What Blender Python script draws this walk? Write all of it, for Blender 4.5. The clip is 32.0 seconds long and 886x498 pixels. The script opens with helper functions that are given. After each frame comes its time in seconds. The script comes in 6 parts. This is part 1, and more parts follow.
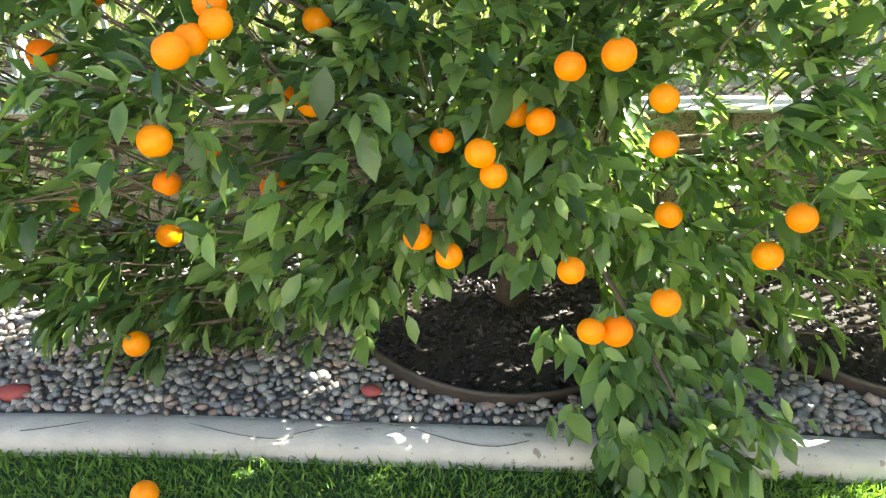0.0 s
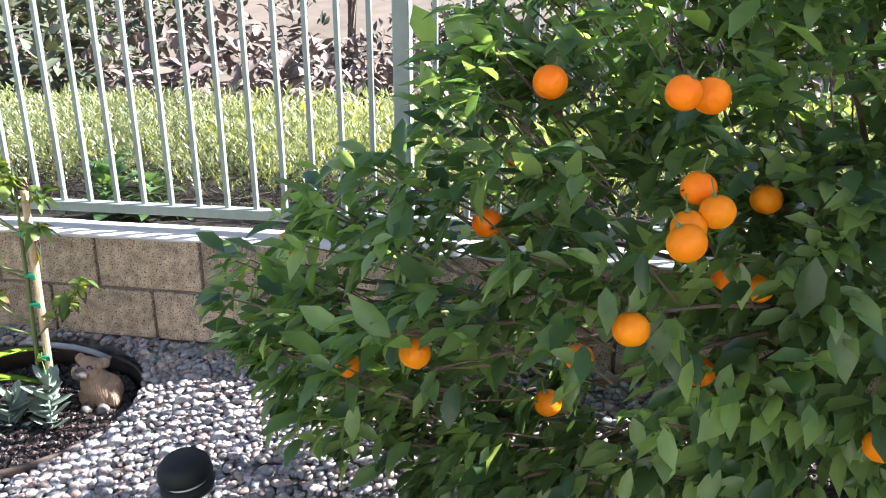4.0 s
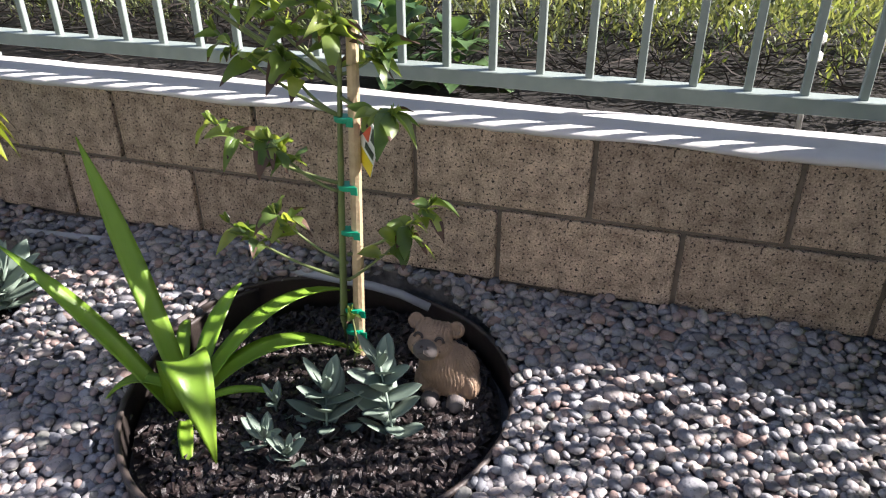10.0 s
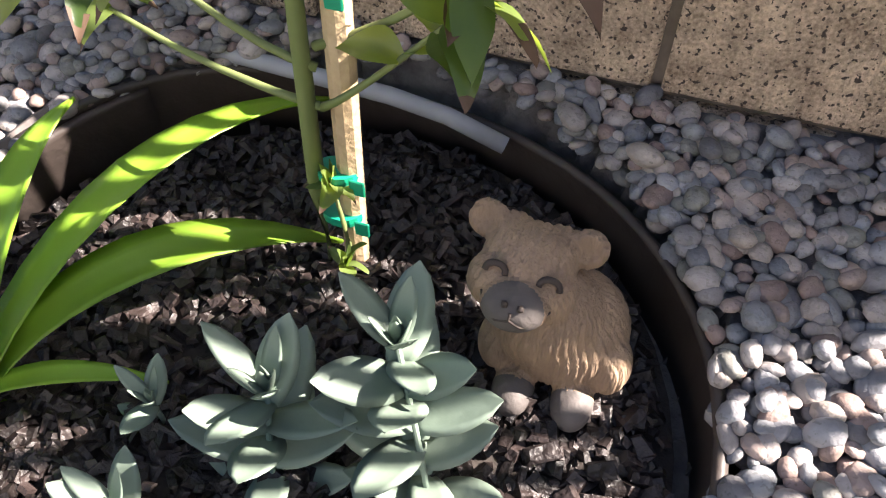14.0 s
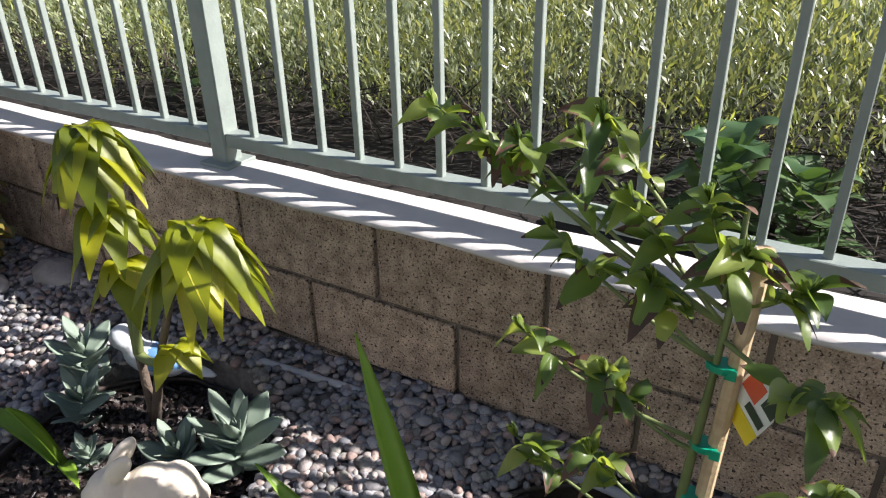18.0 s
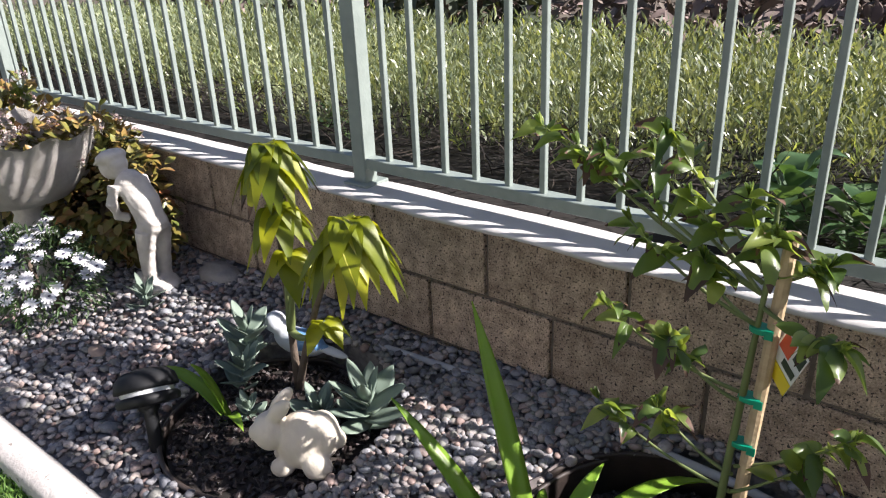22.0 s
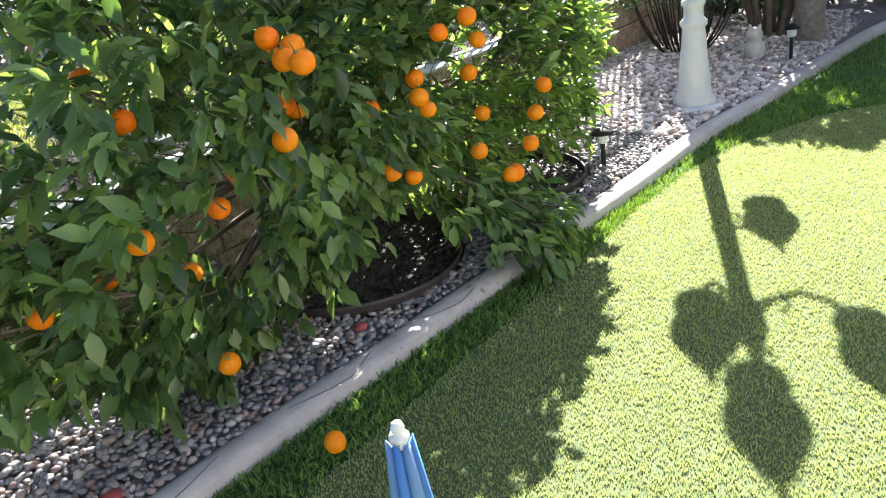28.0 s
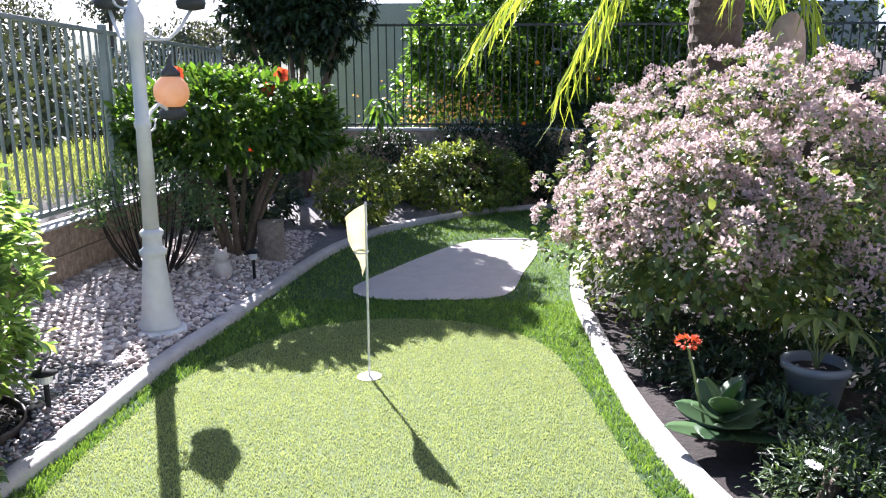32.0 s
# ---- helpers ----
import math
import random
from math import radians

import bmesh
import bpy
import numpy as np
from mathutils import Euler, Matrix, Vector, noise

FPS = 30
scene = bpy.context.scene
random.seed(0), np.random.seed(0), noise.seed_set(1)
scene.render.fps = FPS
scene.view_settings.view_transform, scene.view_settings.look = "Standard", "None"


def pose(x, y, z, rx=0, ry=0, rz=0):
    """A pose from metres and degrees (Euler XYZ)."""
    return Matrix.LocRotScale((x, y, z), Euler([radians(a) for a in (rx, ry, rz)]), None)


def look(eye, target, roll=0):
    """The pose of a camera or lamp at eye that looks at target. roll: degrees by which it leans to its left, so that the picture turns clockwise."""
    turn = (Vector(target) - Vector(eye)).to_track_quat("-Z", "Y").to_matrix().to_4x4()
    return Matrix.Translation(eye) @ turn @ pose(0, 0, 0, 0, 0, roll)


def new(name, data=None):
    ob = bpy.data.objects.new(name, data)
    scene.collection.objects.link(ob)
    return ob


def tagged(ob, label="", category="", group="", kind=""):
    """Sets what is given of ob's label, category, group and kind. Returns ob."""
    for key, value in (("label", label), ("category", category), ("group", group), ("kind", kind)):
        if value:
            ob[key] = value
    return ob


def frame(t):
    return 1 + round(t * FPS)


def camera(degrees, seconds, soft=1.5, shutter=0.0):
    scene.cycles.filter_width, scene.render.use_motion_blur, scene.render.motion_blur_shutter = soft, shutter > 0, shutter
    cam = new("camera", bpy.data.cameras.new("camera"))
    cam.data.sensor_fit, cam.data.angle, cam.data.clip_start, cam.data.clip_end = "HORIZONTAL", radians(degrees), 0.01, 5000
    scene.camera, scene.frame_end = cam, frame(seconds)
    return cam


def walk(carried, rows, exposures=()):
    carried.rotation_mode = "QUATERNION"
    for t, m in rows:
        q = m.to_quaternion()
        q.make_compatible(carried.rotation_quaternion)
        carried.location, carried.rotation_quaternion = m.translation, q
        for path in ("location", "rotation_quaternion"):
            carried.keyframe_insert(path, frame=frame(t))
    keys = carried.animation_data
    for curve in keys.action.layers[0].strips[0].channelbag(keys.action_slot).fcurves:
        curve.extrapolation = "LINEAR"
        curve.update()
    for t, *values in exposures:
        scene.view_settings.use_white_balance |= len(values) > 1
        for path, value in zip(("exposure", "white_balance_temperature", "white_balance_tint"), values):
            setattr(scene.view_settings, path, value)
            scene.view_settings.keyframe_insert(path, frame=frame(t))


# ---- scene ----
cam = camera(61.5, 32.0, soft=1.15)
PATH = [
    (0, (-0.117, -0.081, 1.225), (-0.094, 1.71, 0.335), 0.0),
    (0.5, (-0.236, -0.134, 1.23), (-0.189, 1.669, 0.365), 0.7),
    (1, (-0.31, -0.168, 1.245), (-0.274, 1.661, 0.437), 1.2),
    (1.5, (-0.374, -0.179, 1.272), (-0.368, 1.677, 0.527), 1.4),
    (2, (-0.404, -0.133, 1.273), (-0.472, 1.749, 0.598), 1.2),
    (2.5, (-0.462, -0.026, 1.294), (-0.59, 1.87, 0.669), 0.9),
    (3, (-0.52, 0.014, 1.278), (-0.704, 1.92, 0.703), 0.4),
    (3.5, (-0.602, 0.03, 1.31), (-0.879, 1.917, 0.707), 0.2),
    (4, (-0.717, 0.025, 1.318), (-1.057, 1.896, 0.698), -0.1),
    (4.5, (-0.806, 0.012, 1.312), (-1.226, 1.858, 0.668), -0.3),
    (6.5, (-1.139, 0.186, 1.263), (-1.774, 1.908, 0.468), -2.9),
    (7, (-1.279, 0.238, 1.255), (-1.894, 1.956, 0.435), -4.3),
    (7.5, (-1.45, 0.295, 1.266), (-2.041, 2.009, 0.421), -5.0),
    (8, (-1.562, 0.38, 1.258), (-2.139, 2.093, 0.403), -5.0),
    (8.5, (-1.654, 0.533, 1.242), (-2.223, 2.244, 0.377), -4.9),
    (9, (-1.671, 0.586, 1.217), (-2.225, 2.301, 0.351), -3.6),
    (9.5, (-1.731, 0.649, 1.17), (-2.268, 2.348, 0.262), -2.0),
    (10, (-1.85, 0.788, 1.099), (-2.376, 2.456, 0.129), -0.2),
    (10.5, (-1.914, 0.889, 1.055), (-2.432, 2.509, 0.003), 1.1),
    (11, (-1.972, 1.039, 0.991), (-2.492, 2.603, -0.143), 1.4),
    (11.5, (-2.031, 1.167, 0.942), (-2.532, 2.661, -0.29), 1.7),
    (12, (-2.107, 1.272, 0.883), (-2.59, 2.679, -0.454), 1.2),
    (12.5, (-2.165, 1.4, 0.795), (-2.616, 2.711, -0.646), 0.4),
    (13, (-2.178, 1.511, 0.7), (-2.617, 2.745, -0.812), -0.4),
    (13.5, (-2.187, 1.562, 0.682), (-2.616, 2.756, -0.864), -0.3),
    (14, (-2.18, 1.584, 0.68), (-2.623, 2.794, -0.85), -0.2),
    (14.5, (-2.216, 1.545, 0.763), (-2.685, 2.82, -0.705), -0.1),
    (15, (-2.28, 1.455, 0.885), (-2.797, 2.797, -0.502), -0.1),
    (15.5, (-2.306, 1.339, 0.973), (-2.926, 2.783, -0.263), 1.5),
    (17.5, (-2.314, 1.163, 1.223), (-3.217, 2.667, 0.262), -0.6),
    (18, (-2.325, 1.137, 1.244), (-3.249, 2.645, 0.31), -1.2),
    (18.5, (-2.319, 1.112, 1.235), (-3.262, 2.624, 0.328), -1.6),
    (19, (-2.296, 1.078, 1.241), (-3.263, 2.588, 0.354), -1.9),
    (19.5, (-2.267, 1.052, 1.263), (-3.265, 2.555, 0.4), -1.9),
    (20, (-2.225, 1.025, 1.293), (-3.275, 2.51, 0.461), -1.7),
    (20.5, (-2.203, 1.015, 1.3), (-3.314, 2.471, 0.495), -1.7),
    (21, (-2.196, 0.989, 1.294), (-3.364, 2.407, 0.504), -2.0),
    (21.5, (-2.18, 0.927, 1.28), (-3.371, 2.326, 0.491), -2.3),
    (22, (-2.143, 0.831, 1.282), (-3.314, 2.243, 0.486), -2.4),
    (22.5, (-2.118, 0.756, 1.254), (-3.24, 2.204, 0.451), -2.4),
    (23, (-2.051, 0.683, 1.246), (-3.094, 2.184, 0.434), -2.6),
    (23.5, (-1.966, 0.582, 1.236), (-2.914, 2.143, 0.421), -3.0),
    (24, (-1.96, 0.45, 1.236), (-2.794, 2.071, 0.414), -3.4),
    (24.5, (-1.941, 0.325, 1.232), (-2.634, 2.01, 0.407), -3.8),
    (26.5, (-1.838, -0.006, 1.165), (-1.484, 1.774, 0.324), -9.3),
    (27, (-1.773, -0.06, 1.191), (-1.026, 1.575, 0.316), -9.7),
    (27.5, (-1.735, -0.108, 1.192), (-0.592, 1.305, 0.357), -8.9),
    (28, (-1.718, -0.179, 1.206), (-0.319, 1.017, 0.424), -9.0),
    (28.5, (-1.677, -0.142, 1.278), (-0.068, 0.765, 0.509), -4.7),
    (29, (-1.651, -0.188, 1.303), (0.09, 0.515, 0.612), -4.1),
    (29.5, (-1.638, -0.222, 1.326), (0.183, 0.31, 0.694), -3.4),
    (30, (-1.635, -0.247, 1.338), (0.235, 0.147, 0.75), -2.7),
    (30.5, (-1.649, -0.274, 1.349), (0.252, 0.009, 0.798), -2.1),
    (31, (-1.654, -0.332, 1.382), (0.271, -0.136, 0.877), -1.5),
    (31.5, (-1.632, -0.422, 1.402), (0.312, -0.295, 0.948), -0.8),
    (32, (-1.625, -0.457, 1.423), (0.331, -0.386, 1.012), -0.1),
]
walk(cam, [(t, look(eye, target, roll)) for t, eye, target, roll in PATH],
     [(0, 3.5, 6750, 0), (2, 3.3, 6600, 6), (4.5, 2.55, 5950, 14), (7, 2.0, 6150, 14), (9, 1.75, 6150, 16), (11, 2.1, 6300, 17), (12.5, 2.55, 6600, 16), (14, 2.6, 6650, 16), (15, 2.55, 6600, 17), (15.5, 2.3, 6700, 15), (17.5, 1.42, 6250, 15), (20, 1.36, 6200, 16), (23, 1.32, 6150, 16), (24.5, 1.55, 6100, 14), (26.5, 2.75, 5950, 5), (28, 2.65, 6200, 12), (29.5, 2.25, 5850, 18), (32, 2.2, 5750, 20)])

# ---- world and sun ----
SUN_FROM = Vector((1.15, 0.50, 0.935)).normalized()
world = bpy.data.worlds.new("sky")
scene.world = world
world.use_nodes = True
wn = world.node_tree.nodes
sky = wn.new("ShaderNodeTexSky")
sky.sky_type, sky.sun_disc = "NISHITA", False
sky.sun_elevation = math.asin(SUN_FROM.z)
sky.sun_rotation = math.atan2(SUN_FROM.x, SUN_FROM.y)
sky.air_density, sky.dust_density = 0.7, 1.5
world.node_tree.links.new(sky.outputs[0], wn["Background"].inputs[0])
wn["Background"].inputs[1].default_value = 0.054
sun = new("sun", bpy.data.lights.new("sun", "SUN"))
sun.data.energy, sun.data.angle, sun.data.color = 5.0, radians(0.4), (1.0, 0.93, 0.83)
sun.rotation_mode = "QUATERNION"
sun.rotation_quaternion = SUN_FROM.to_track_quat("Z", "Y")


# ---- materials ----
def material(name, rgb, rgb2=None, scale=20.0, rough=0.6, bump=0.0, bump_scale=None, metal=0.0, spread=0.0, through_light=0.0,
             spots=None, spot_scale=60.0, spot_cut=0.42, spec=0.5, coat=0.0, hue=0.0, kinds=(), through_tint=(2.2, 2.0, 0.8), grain=None):
    """A surface of two mingled colours with grain, relief, variation from piece to piece and optional dark flecks."""
    m = bpy.data.materials.new(name)
    m.use_nodes = True
    n, l = m.node_tree.nodes, m.node_tree.links
    b = n["Principled BSDF"]
    b.inputs["Roughness"].default_value, b.inputs["Metallic"].default_value = rough, metal
    b.inputs["Specular IOR Level"].default_value = spec
    b.inputs["Coat Weight"].default_value = coat
    co = n.new("ShaderNodeTexCoord")
    fine, broad = n.new("ShaderNodeTexNoise"), n.new("ShaderNodeTexNoise")
    fine.inputs["Scale"].default_value, fine.inputs["Detail"].default_value = scale, 6
    broad.inputs["Scale"].default_value, broad.inputs["Detail"].default_value = scale / 9, 3
    l.new(co.outputs["Object"], fine.inputs["Vector"]), l.new(co.outputs["Object"], broad.inputs["Vector"])
    add = n.new("ShaderNodeMath")
    add.operation = "ADD"
    l.new(fine.outputs[0], add.inputs[0]), l.new(broad.outputs[0], add.inputs[1])
    ramp = n.new("ShaderNodeMapRange")
    ramp.inputs[1].default_value, ramp.inputs[2].default_value = 0.72, 1.28
    l.new(add.outputs[0], ramp.inputs[0])
    mix = n.new("ShaderNodeMix")
    mix.data_type = "RGBA"
    rgb2 = rgb2 or tuple(c * 0.72 for c in rgb)
    mix.inputs[6].default_value, mix.inputs[7].default_value = (*rgb2, 1), (*rgb, 1)
    l.new(ramp.outputs[0], mix.inputs[0])
    colour = mix.outputs[2]
    if spots:
        v = n.new("ShaderNodeTexNoise")
        v.inputs["Scale"].default_value, v.inputs["Detail"].default_value = spot_scale, 2
        l.new(co.outputs["Object"], v.inputs["Vector"])
        cut = n.new("ShaderNodeMapRange")
        cut.inputs[1].default_value, cut.inputs[2].default_value = spot_cut, spot_cut - 0.05
        l.new(v.outputs[0], cut.inputs[0])
        fleck = n.new("ShaderNodeMix")
        fleck.data_type = "RGBA"
        fleck.inputs[7].default_value = (*spots, 1)
        l.new(cut.outputs[0], fleck.inputs[0]), l.new(colour, fleck.inputs[6])
        colour = fleck.outputs[2]
    if spread or hue:
        info, geo, hsv = n.new("ShaderNodeObjectInfo"), n.new("ShaderNodeNewGeometry"), n.new("ShaderNodeHueSaturation")
        both = n.new("ShaderNodeMath")
        both.operation = "ADD"
        wrap = n.new("ShaderNodeMath")
        wrap.operation = "FRACT"
        l.new(info.outputs["Random"], both.inputs[0]), l.new(geo.outputs["Random Per Island"], both.inputs[1])
        l.new(both.outputs[0], wrap.inputs[0])
        val, tone = n.new("ShaderNodeMapRange"), n.new("ShaderNodeMapRange")
        val.inputs[3].default_value, val.inputs[4].default_value = 1 - spread, 1 + spread
        tone.inputs[3].default_value, tone.inputs[4].default_value = 0.5 + hue, 0.5 - hue
        l.new(wrap.outputs[0], val.inputs[0]), l.new(wrap.outputs[0], tone.inputs[0])
        l.new(val.outputs[0], hsv.inputs["Value"]), l.new(tone.outputs[0], hsv.inputs["Hue"]), l.new(colour, hsv.inputs["Color"])
        colour = hsv.outputs[0]
    if kinds:
        info, geo, both, wrap = n.new("ShaderNodeObjectInfo"), n.new("ShaderNodeNewGeometry"), n.new("ShaderNodeMath"), n.new("ShaderNodeMath")
        both.operation, wrap.operation = "ADD", "FRACT"
        l.new(info.outputs["Random"], both.inputs[0]), l.new(geo.outputs["Random Per Island"], both.inputs[1]), l.new(both.outputs[0], wrap.inputs[0])
        cr = n.new("ShaderNodeValToRGB")
        cr.color_ramp.interpolation = "CONSTANT"
        while len(cr.color_ramp.elements) < len(kinds):
            cr.color_ramp.elements.new(0.5)
        for k, c in enumerate(kinds):
            cr.color_ramp.elements[k].position, cr.color_ramp.elements[k].color = k / len(kinds), (*c, 1)
        l.new(wrap.outputs[0], cr.inputs[0])
        tint = n.new("ShaderNodeMix")
        tint.data_type, tint.blend_type = "RGBA", "MULTIPLY"
        tint.inputs[0].default_value = 1.0
        l.new(colour, tint.inputs[6]), l.new(cr.outputs[0], tint.inputs[7])
        colour = tint.outputs[2]
    l.new(colour, b.inputs["Base Color"])
    if bump:
        bn, t2 = n.new("ShaderNodeBump"), n.new("ShaderNodeTexNoise")
        t2.inputs["Scale"].default_value, t2.inputs["Detail"].default_value = bump_scale or scale * 2, 5
        if grain:
            run = n.new("ShaderNodeMapping")
            run.inputs["Scale"].default_value = grain
            l.new(co.outputs["Object"], run.inputs["Vector"]), l.new(run.outputs[0], t2.inputs["Vector"])
        else:
            l.new(co.outputs["Object"], t2.inputs["Vector"])
        l.new(t2.outputs[0], bn.inputs["Height"])
        bn.inputs["Strength"].default_value, bn.inputs["Distance"].default_value = bump, 0.01
        l.new(bn.outputs[0], b.inputs["Normal"])
    if through_light:
        tr, ms = n.new("ShaderNodeBsdfTranslucent"), n.new("ShaderNodeMixShader")
        bright = n.new("ShaderNodeMix")
        bright.data_type, bright.blend_type = "RGBA", "MULTIPLY"
        bright.inputs[0].default_value = 1.0
        bright.inputs[7].default_value = (*through_tint, 1)
        l.new(colour, bright.inputs[6]), l.new(bright.outputs[2], tr.inputs["Color"])
        ms.inputs[0].default_value = through_light
        l.new(b.outputs[0], ms.inputs[1]), l.new(tr.outputs[0], ms.inputs[2])
        l.new(ms.outputs[0], n["Material Output"].inputs[0])
    return m


BLOCK = material("split_face_block", (0.70, 0.55, 0.41), (0.22, 0.155, 0.11), 210, 0.92, 1.0, 260, spread=0.17, spots=(0.065, 0.048, 0.04), spot_scale=150, spot_cut=0.418)
MORTAR = material("mortar", (0.20, 0.168, 0.14), (0.13, 0.11, 0.09), 60, 0.95, 0.3)
CAP = material("white_painted_mortar", (0.54, 0.525, 0.515), (0.46, 0.445, 0.43), 14, 0.8, 0.35, 30)
FENCE = material("grey_green_fence_paint", (0.245, 0.285, 0.262), (0.195, 0.23, 0.212), 30, 0.45, 0.08, 120)
IRON = material("black_fence_paint", (0.035, 0.04, 0.04), None, 30, 0.5)
KERB = material("poured_concrete_kerb", (0.53, 0.50, 0.475), (0.39, 0.365, 0.35), 12, 0.9, 0.3, 60, spots=(0.25, 0.22, 0.2), spot_scale=40, spot_cut=0.33)
CRACK = material("kerb_crack", (0.13, 0.11, 0.10))
PEBBLE = material("river_pebble", (0.84, 0.82, 0.83), (0.50, 0.487, 0.50), 60, 0.62, 0.25, 140, spots=(0.50, 0.49, 0.48), spot_scale=190, spot_cut=0.41,
                  kinds=((0.29, 0.295, 0.31), (0.42, 0.385, 0.365), (0.235, 0.25, 0.275), (0.49, 0.435, 0.39), (0.34, 0.33, 0.33), (0.19, 0.19, 0.20), (0.42, 0.335, 0.30), (0.31, 0.33, 0.35), (0.53, 0.50, 0.475), (0.265, 0.27, 0.245), (0.38, 0.39, 0.41), (0.33, 0.245, 0.215)))
# Darker kinds put the fence's shadow stripes into the stone tones.
PALE_PEBBLE = material("pale_and_shaded_pebble", (1.1, 1.08, 1.06), (0.8, 0.78, 0.76), 45, 0.7, 0.2, 140, kinds=((0.62, 0.56, 0.52), (0.36, 0.30, 0.275), (0.74, 0.70, 0.67), (0.46, 0.39, 0.36), (0.55, 0.50, 0.49), (0.30, 0.26, 0.245), (0.66, 0.60, 0.55)))
GRIT = material("grit_bed", (0.19, 0.18, 0.178), (0.09, 0.085, 0.085), 50, 0.95, 0.6)
MULCH = material("bark_mulch", (0.037, 0.026, 0.024), (0.009, 0.0065, 0.0065), 40, 0.45, 0.6, 90, spread=0.75)
SOIL = material("dark_soil", (0.035, 0.027, 0.023), (0.016, 0.013, 0.011), 30, 0.95, 0.8, 50)
TURF = material("putting_turf", (0.105, 0.145, 0.055), (0.085, 0.12, 0.045), 190, 0.9, 0.5, 300)
NAP = material("short_turf_blade", (0.375, 0.445, 0.175), (0.325, 0.39, 0.145), 30, 0.5, spread=0.1, hue=0.012, through_light=0.4, through_tint=(1.15, 1.1, 0.9))
FRINGE_BED = material("fringe_turf_bed", (0.05, 0.10, 0.03), None, 90, 0.95, 0.6, 250)
BLADE = material("turf_blade", (0.155, 0.275, 0.06), (0.09, 0.175, 0.036), 8, 0.55, spread=0.4, hue=0.02, through_light=0.25)
SAND = material("bunker_sand", (0.50, 0.465, 0.43), (0.42, 0.385, 0.355), 60, 0.95, 0.4, 150)
# Dark soil, its colour taken near black to hold the groundcover's shade too.
EARTH = material("shade_dark_slope_earth", (0.014, 0.011, 0.009), (0.008, 0.007, 0.006), 6, 0.95, 0.6, 25)
PLASTIC = material("black_edging_plastic", (0.058, 0.044, 0.038), (0.032, 0.025, 0.022), 25, 0.55, 0.2, 60)
SCUFFED = material("scuffed_edging_plastic", (0.15, 0.125, 0.12), (0.06, 0.05, 0.048), 18, 0.7, 0.3, 40)
PIPE = material("grey_pvc_pipe", (0.36, 0.38, 0.41), (0.27, 0.28, 0.31), 20, 0.6, 0.1)
CITRUS = material("citrus_leaf", (0.175, 0.27, 0.09), (0.085, 0.145, 0.058), 12, 0.28, 0.1, 60, spread=0.6, hue=0.03, through_light=0.42, through_tint=(2.1, 2.1, 0.9))
ORANGE = material("orange_peel", (0.95, 0.27, 0.0), (0.90, 0.20, 0.0), 25, 0.5, 0.12, 260, spec=0.3, spread=0.08, hue=0.008)
BARK = material("grey_brown_bark", (0.15, 0.115, 0.085), (0.08, 0.06, 0.045), 40, 0.9, 0.7, 70)
STUMP = material("weathered_stump_wood", (0.30, 0.265, 0.235), (0.15, 0.125, 0.105), 30, 0.9, 0.8, 40, grain=(3.0, 3.0, 0.4))
GREEN_STEM = material("green_stem", (0.16, 0.20, 0.07), (0.12, 0.15, 0.05), 25, 0.6)
AVO = material("sapling_leaf", (0.19, 0.265, 0.075), (0.10, 0.155, 0.045), 14, 0.33, 0.1, 50, spread=0.5, hue=0.03, through_light=0.5)
MANGO = material("drooping_leaf", (0.255, 0.285, 0.008), (0.145, 0.18, 0.008), 14, 0.42, 0.1, 50, spread=0.45, hue=0.02, through_light=0.45)
STRAP = material("strap_leaf", (0.27, 0.42, 0.05), (0.19, 0.33, 0.035), 9, 0.36, 0.1, 40, spread=0.12, through_light=0.4)
SUCC = material("grey_green_succulent", (0.19, 0.245, 0.195), (0.14, 0.19, 0.15), 18, 0.65, 0.08, 60, spread=0.14)
CLAY = material("brown_clay", (0.34, 0.235, 0.155), (0.19, 0.13, 0.09), 26, 0.7, 0.55, 60, grain=(4.0, 4.0, 0.35))
CLAY_GREY = material("grey_clay", (0.115, 0.10, 0.095), (0.07, 0.06, 0.056), 26, 0.7, 0.3, 60)
CLAY_DARK = material("dark_clay", (0.05, 0.035, 0.03), None, 20, 0.7)
STONE_GREY = material("grey_rock", (0.26, 0.25, 0.24), (0.17, 0.16, 0.155), 20, 0.9, 0.5, 40)
STONE_WHITE = material("weathered_white_plaster", (0.62, 0.59, 0.55), (0.40, 0.37, 0.34), 16, 0.85, 0.3, 50)
RABBIT = material("cream_plaster", (0.70, 0.64, 0.54), (0.58, 0.52, 0.43), 18, 0.8, 0.25, 60)
WHITE_BLUE = material("white_glazed", (0.68, 0.70, 0.72), (0.50, 0.55, 0.62), 15, 0.4, 0.15, 60)
BLUE = material("pale_blue_glaze", (0.14, 0.30, 0.52), (0.10, 0.22, 0.42), 15, 0.4)
BLACK = material("black_plastic", (0.012, 0.013, 0.015), None, 20, 0.6, spec=0.3)
LENS = material("clear_strip", (0.75, 0.78, 0.80), None, 20, 0.25)
STAKE = material("bamboo_stake", (0.52, 0.40, 0.25), (0.36, 0.26, 0.15), 60, 0.7, 0.3, 90)
TIE = material("green_tape", (0.0, 0.32, 0.18), None, 20, 0.4)
TAG = material("white_card", (0.80, 0.80, 0.76), None, 10, 0.5)
TAG_YELLOW = material("yellow_print", (0.80, 0.62, 0.02), None, 10, 0.5)
TAG_RED = material("red_print", (0.75, 0.12, 0.05), None, 10, 0.5)
TAG_DARK = material("dark_print", (0.03, 0.05, 0.03), None, 10, 0.5)
LAMP_WHITE = material("white_lamp_paint", (0.66, 0.67, 0.67), (0.56, 0.57, 0.57), 15, 0.45, 0.1, 50)
